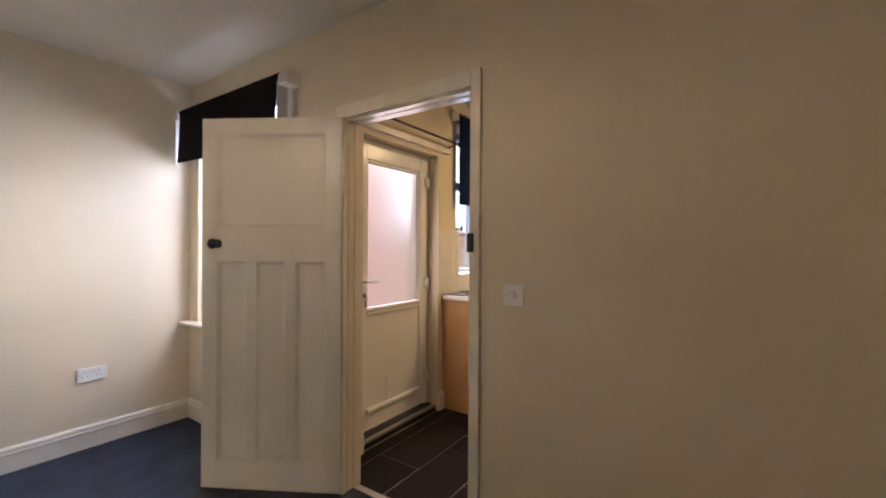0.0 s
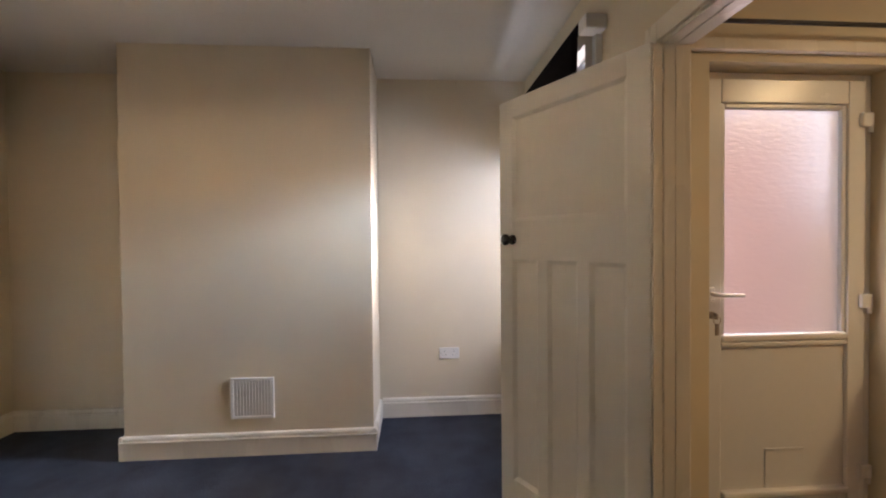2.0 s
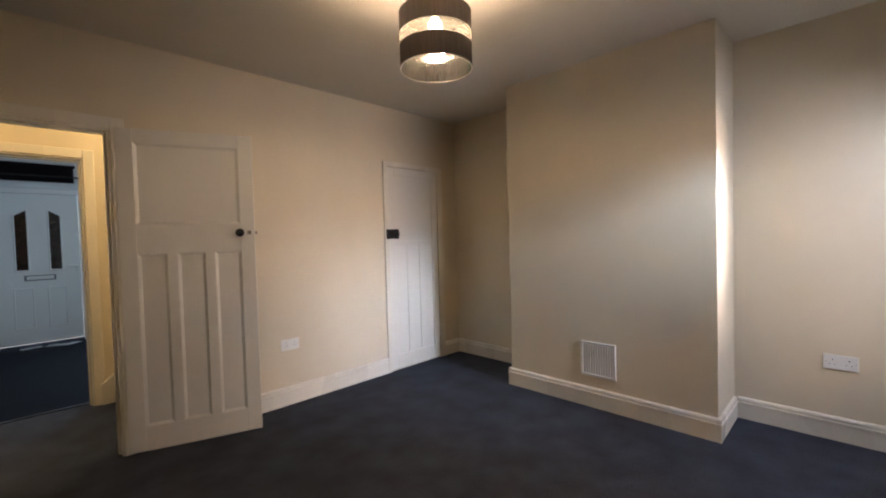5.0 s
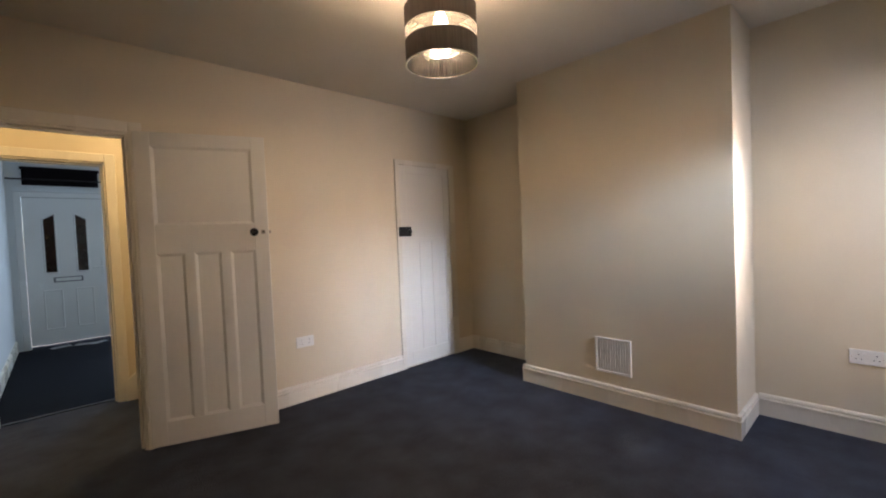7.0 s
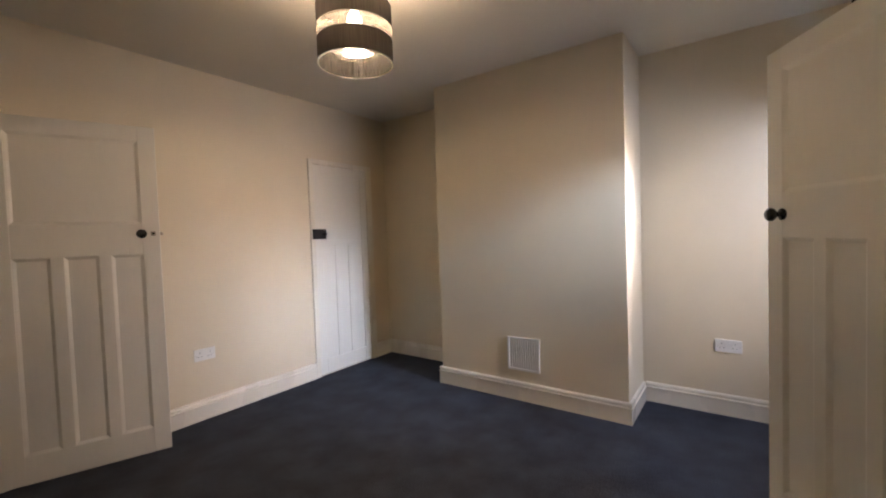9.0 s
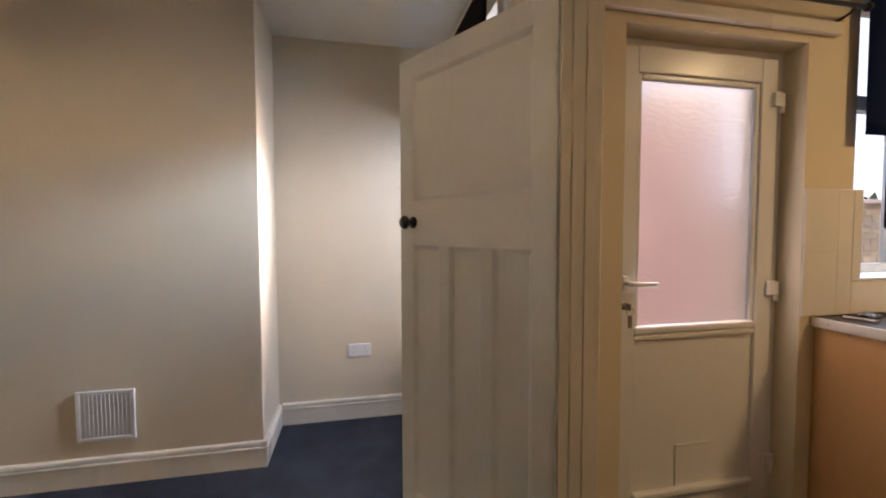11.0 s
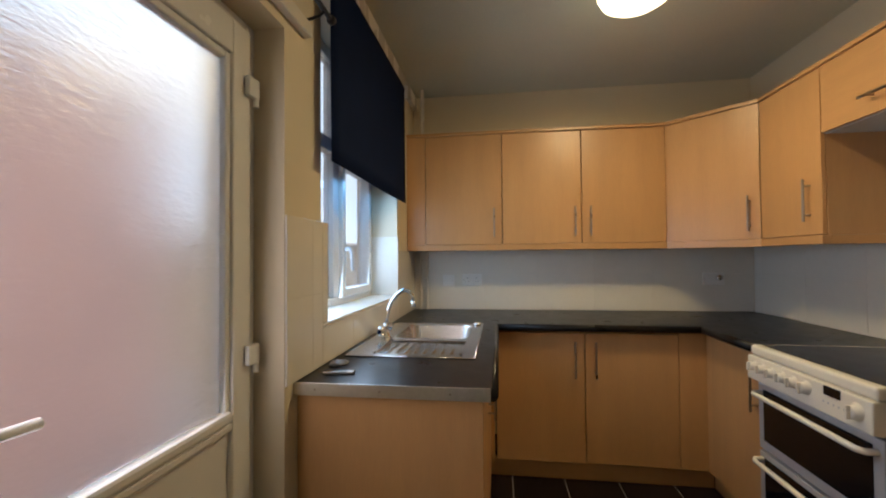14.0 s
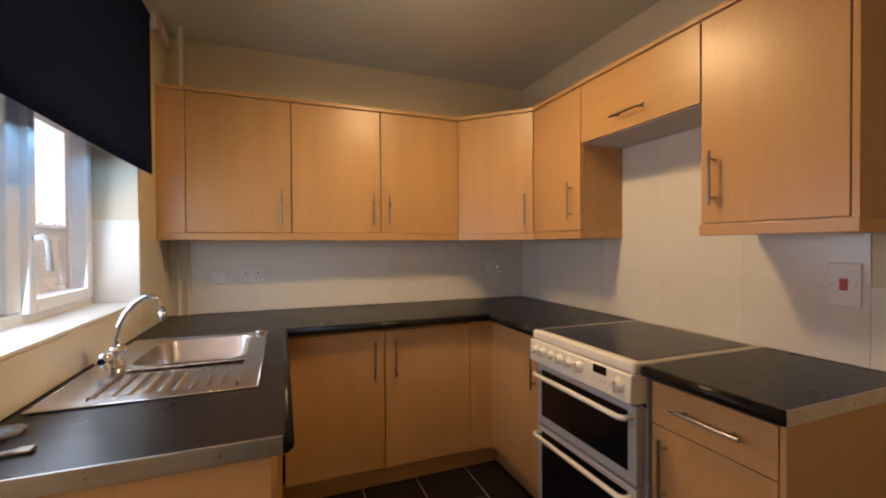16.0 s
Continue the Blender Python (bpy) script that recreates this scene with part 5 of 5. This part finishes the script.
for k, (yy, r) in enumerate(((C1 - 0.050, 0.022), (C1 - 0.106, 0.022), (C1 - 0.164, 0.022), (C1 - 0.224, 0.022), (C1 - 0.284, 0.022), (C1 - 0.346, 0.025), (C0 + 0.052, 0.027))):
    zc = 0.845 if k < 6 else 0.836
    kb2 = part("knob", turned([(r * 1.15, 0.0), (r * 1.1, 0.004), (r * 0.85, 0.006), (r * 0.78, 0.022), (r * 0.55, 0.026), (0, 0.026)], (PXC + 0.004, yy, zc), 22, "-X"), ENAMEL, cp, "white control knob", smooth=True)
    part("grip", box(PXC - 0.032, PXC - 0.018, yy - 0.005, yy + 0.005, zc - r * 0.8, zc + r * 0.8, 0.003), ENAMEL, kb2)
for yy in (C1 - 0.135, C1 - 0.315, C0 + 0.024):
    part("neon", turned([(0.005, 0), (0.004, 0.004), (0, 0.005)], (PXC + 0.005, yy, 0.805), 10, "-X"), BLACK, cp)
part("clock_display", box(PXC - 0.0025, PXC + 0.006, C0 + 0.112, C0 + 0.180, 0.850, 0.880, 0.002), OVENGLASS, cp, "small black clock display")
for k in range(5):
    y = C0 + 0.098 + 0.021 * k
    part("button", box(PXC - 0.001, PXC + 0.008, y - 0.004, y + 0.004, 0.820, 0.830, 0.001), GREYTRIM, cp)


def oven_door(z0, z1, hz):
    d = part("oven_door", box(CX - 0.012, CX + 0.028, C0 + 0.008, C1 - 0.008, z0, z1, 0.004), GREYTRIM, ck, "grey framed black glass oven door")
    part("glass", box(CX - 0.0155, CX - 0.0122, C0 + 0.045, C1 - 0.045, z0 + 0.04, z1 - 0.022, 0.001), OVENGLASS, d, "black oven glass")
    h = part("handle", tube([(CX - 0.012, C0 + 0.03, hz), (CX - 0.045, C0 + 0.032, hz), (CX - 0.055, C0 + 0.05, hz), (CX - 0.057, (C0 + C1) / 2, hz + 0.002), (CX - 0.055, C1 - 0.05, hz), (CX - 0.045, C1 - 0.032, hz), (CX - 0.012, C1 - 0.03, hz)], 0.0105, 12), ENAMEL, d, "white bar handle", smooth=True)


oven_door(0.492, 0.768, 0.728)
oven_door(0.06, 0.480, 0.447)
part("plinth", box(CX + 0.02, CX + 0.035, C0 + 0.01, C1 - 0.01, 0.0, 0.056), BLACK, ck)
# black strip put in for the shade of the gap over the upper oven
part("gap_shade_strip", box(CX + 0.028, CX + 0.0298, C0 + 0.004, C1 - 0.004, 0.762, 0.778), BLACK, ck)

# ---- kitchen ceiling lamp ----
kl = thing("ceiling_lamp", "round opal glass ceiling lamp, lit", "ceiling lamp", (-0.265, 3.68, KCEIL))
part("base_ring", turned([(0.168, 0), (0.172, -0.012), (0.168, -0.03), (0.155, -0.03)], (-0.265, 3.68, KCEIL), 48), UPVC, kl, smooth=True)
dome = part("glass_dome", turned([(0.166, -0.03), (0.162, -0.058), (0.145, -0.090), (0.110, -0.112), (0.06, -0.124), (0.0, -0.128)], (-0.265, 3.68, KCEIL), 48), DOME, kl, "glowing opal glass", smooth=True)
dome.visible_shadow = False

wall_plate("spur_switch", (-1.262, KNORTH - 0.008, 1.14), (0, -1), 0.086, 0.086, "white plastic fused spur on tiled wall", "spur")
wall_plate("double_socket", (-1.085, KNORTH - 0.008, 1.145), (0, -1), 0.146, 0.086, "white plastic double socket on tiled wall")
nt_ = wall_plate("single_socket", (0.60, KNORTH - 0.008, 1.15), (0, -1), 0.14, 0.086, "white plastic socket with plug on tiled wall", "spur")
part("plug", turned([(0.02, 0), (0.02, 0.02), (0.012, 0.03), (0, 0.031)], (-0.03, 0.009, 0.01), 16, "Y"), CHROME, nt_, "metal flex outlet", smooth=True)
cs_ = wall_plate("cooker_switch", (KEAST - 0.008, 2.864, 1.19), (-1, 0), 0.088, 0.146, "white plastic cooker switch with red rocker", "cooker_switch")
part("rocker", box(-0.011, 0.011, 0.009, 0.014, -0.018, 0.022, 0.002), RED, cs_, "red rocker")

# ---- outside, through the glass ----
solo("ground", box(-60, 40, -40, 60, -0.30, -0.12), PAVING, "grey concrete yard ground", "ground", kind="structure")
solo("kitchen_roof", box(KOUT - 0.15, KEAST + 0.2, NORTH + 0.1, KNORTH + 0.25, 2.705, 2.80), PAVING, "flat roof over kitchen", "roof", kind="structure")
solo("house_roof", box(ALCOVE - 0.3, EAST + 0.3, FRONT_S - 0.3, NORTH + 0.099, 3.51, 3.60), PAVING, "flat closing roof over house", "roof", kind="structure")
solo("house_wall_upper", box(ALCOVE - 0.1, EAST + 0.1, NORTH, NORTH + 0.098, 2.702, 3.50), FARBRICK, "upper outer wall of house", "wall", kind="structure")
rng = random.Random(4)


def brick_wall(name, x, y0, y1, z0, z1, mat, label, cap):
    """A stretcher-bond wall facing east, its bricks proud of the mortar."""
    w = thing(name, label, "garden wall", (x, (y0 + y1) / 2, z0), kind="structure")
    part("mortar_core", box(x - 0.2, x, y0, y1, z0, z1), MORTAR, w)
    me = mesh_of("brick", box(-0.006, 0.006, -0.1075, 0.1075, -0.0325, 0.0325, 0.003, seg=1), mat)
    course, row, count = z0 + 0.0375, 0, 0
    rest = bmesh.new()
    while course < z1 - 0.03:
        y = y0 + (0.1125 if row % 2 else 0.0) + 0.1125
        while y < y1 - 0.1:
            if count < 300 and course > 0.3:
                o = new("brick", me)
                o.parent, o.location = w, (0.004 + rng.uniform(-0.001, 0.002), y - (y0 + y1) / 2, course - z0)
                count += 1
            else:
                box(x + 0.0, x + 0.010, y - 0.1075, y + 0.1075, course - 0.0325, course + 0.0325, bm=rest)
            y += 0.225
        course += 0.075
        row += 1
    tagged(part("brickwork", rest, mat, w), kind="stuff")
    if cap:
        part("coping", box(x - 0.24, x + 0.04, y0, y1, z1 + 0.001, z1 + 0.06, 0.01), MORTAR, w)
    return w


brick_wall("neighbour_wall", -3.35, 1.9, 4.6, -0.12, 2.58, BRICK, "sunlit pink brick wall of neighbouring outbuilding", False)
brick_wall("garden_wall", -4.2, 4.0, 13.0, -0.12, 1.60, FARBRICK, "sunlit pale brick garden wall with coping", True)
hedge = bmesh.new()
for k in range(2600):
    p = Vector((-8.5 + rng.uniform(-0.9, 0.9), rng.uniform(3, 26), 1.2 + rng.uniform(-1.2, 0.82) + 0.05 * math.sin(k)))
    m = Matrix.Translation(p) @ Euler((rng.uniform(0, 3), rng.uniform(0, 3), rng.uniform(0, 3))).to_matrix().to_4x4()
    s = rng.uniform(0.06, 0.16)
    vs = [hedge.verts.new(m @ Vector(q)) for q in ((-s, 0, 0), (0, -s * 0.5, 0.03), (s, 0, 0), (0, s * 0.5, 0.03))]
    hedge.faces.new(vs)
solo("hedge", hedge, LEAF, "green leafy hedge behind garden wall", "hedge", kind="stuff")

# ---- tiles: last ----


def wall_tiles(parent_name, label, along, fixed, out, a0, a1, z0, z1, start, w=0.40, h=0.2640, skip=()):
    """White tiles in straight courses on a wall, 8 mm thick, with narrow joints."""
    g = thing(parent_name, label, "wall tiles", (0, 0, 0), kind="structure")
    backing = bmesh.new()
    z = z0
    while z < z1 - 0.01:
        zt = min(z + h, z1)
        a = start
        while a > a0:
            a -= w
        while a < a1 - 0.005:
            b0, b1 = max(a, a0), min(a + w, a1)
            if b1 - b0 > 0.01 and not any(s0 < (b0 + b1) / 2 < s1 and q0 < (z + zt) / 2 < q1 for s0, s1, q0, q1 in skip):
                lo, hi = sorted((fixed, fixed + out * 0.007))
                mo, mi = sorted((fixed, fixed + out * 0.0055))
                e = 0.0004
                if along == "x":
                    part("tile", box(b0 + e, b1 - e, lo, hi, z + e, zt - e, 0.0008, seg=1), WTILE, g)
                    box(b0, b1, mo, mi, z, zt, bm=backing)
                else:
                    part("tile", box(lo, hi, b0 + e, b1 - e, z + e, zt - e, 0.0008, seg=1), WTILE, g)
                    box(mo, mi, b0, b1, z, zt, bm=backing)
            a += w
        z = zt
    part("grout", backing, WGROUT, g)
    return g


wall_tiles("tiles_north", "cream white glazed wall tiles behind worktop", "x", KNORTH, -1, KWEST + 0.002, KEAST - 0.008, WT + 0.002, 1.361, -1.0)
wall_tiles("tiles_east", "cream white glazed wall tiles behind cooker and worktop", "y", KEAST, -1, 2.55, KNORTH - 0.009, WT + 0.002, 1.861, 3.2, skip=((2.5, 2.79, 1.25, 1.9),))
solo("window_return", box(-1.700, KWEST + 0.0065, KW_S + 0.001, 3.262, KW_LO + 0.015, 1.45, 0.002), WTILE, "cream white tiled return beside kitchen window", "wall tiles", kind="structure")
wall_tiles("tiles_west_1", "cream white glazed wall tiles beside back door", "y", KWEST, 1, BD_N + 0.003, KW_S - 0.002, WT + 0.002, 1.45, 3.13)
wall_tiles("tiles_west_2", "cream white glazed wall tiles under window", "y", KWEST, 1, KW_S - 0.001, KW_N + 0.001, WT + 0.002, KW_LO - 0.001, 3.53)
wall_tiles("tiles_west_3", "cream white glazed wall tiles in kitchen corner", "y", KWEST, 1, KW_N + 0.002, KNORTH - 0.009, WT + 0.002, 1.361, 4.33)
wall_tiles("tiles_reveal", "cream white glazed wall tiles in window reveal", "x", KW_N, -1, -1.70, KWEST + 0.006, KW_LO + 0.015, 1.45, -1.70)

kt = thing("floor_kitchen", "dark slate effect floor tiles with pale joints", "floor tiles", (0, 0, 0), kind="structure")
TW, TL, J = 0.305, 0.61, 0.007
col = 0
x = -1.12 - 2 * TW
while x < KEAST:
    off = 2.18 if col % 2 else 2.485
    y = off - 2 * TL
    while y < KNORTH:
        ax, bx, ay, by = max(x, KWEST), min(x + TW, KEAST), max(y, NORTH + 0.07), min(y + TL, KNORTH)
        if bx - ax > 0.02 and by - ay > 0.02 and not (ax > -0.86 and ay > 4.4):
            part("tile", box(ax + J / 2, bx - J / 2, ay + J / 2, by - J / 2, -0.012, 0.0, 0.0015, seg=1), TILE, kt)
        y += TL
    x += TW
    col += 1
solo("threshold_strip", box(DOOR_W + 0.026, DOOR_E - 0.026, NORTH + 0.045, NORTH + 0.085, 0.0005, 0.006, 0.002), ALU, "worn aluminium threshold strip in doorway", "threshold strip", kind="structure")

solo("backdrop_sky", box(-70.2, -70, -120, 500, -1.0, 120), SKYGLOW, "plain bright white summer sky", "sky", kind="structure")
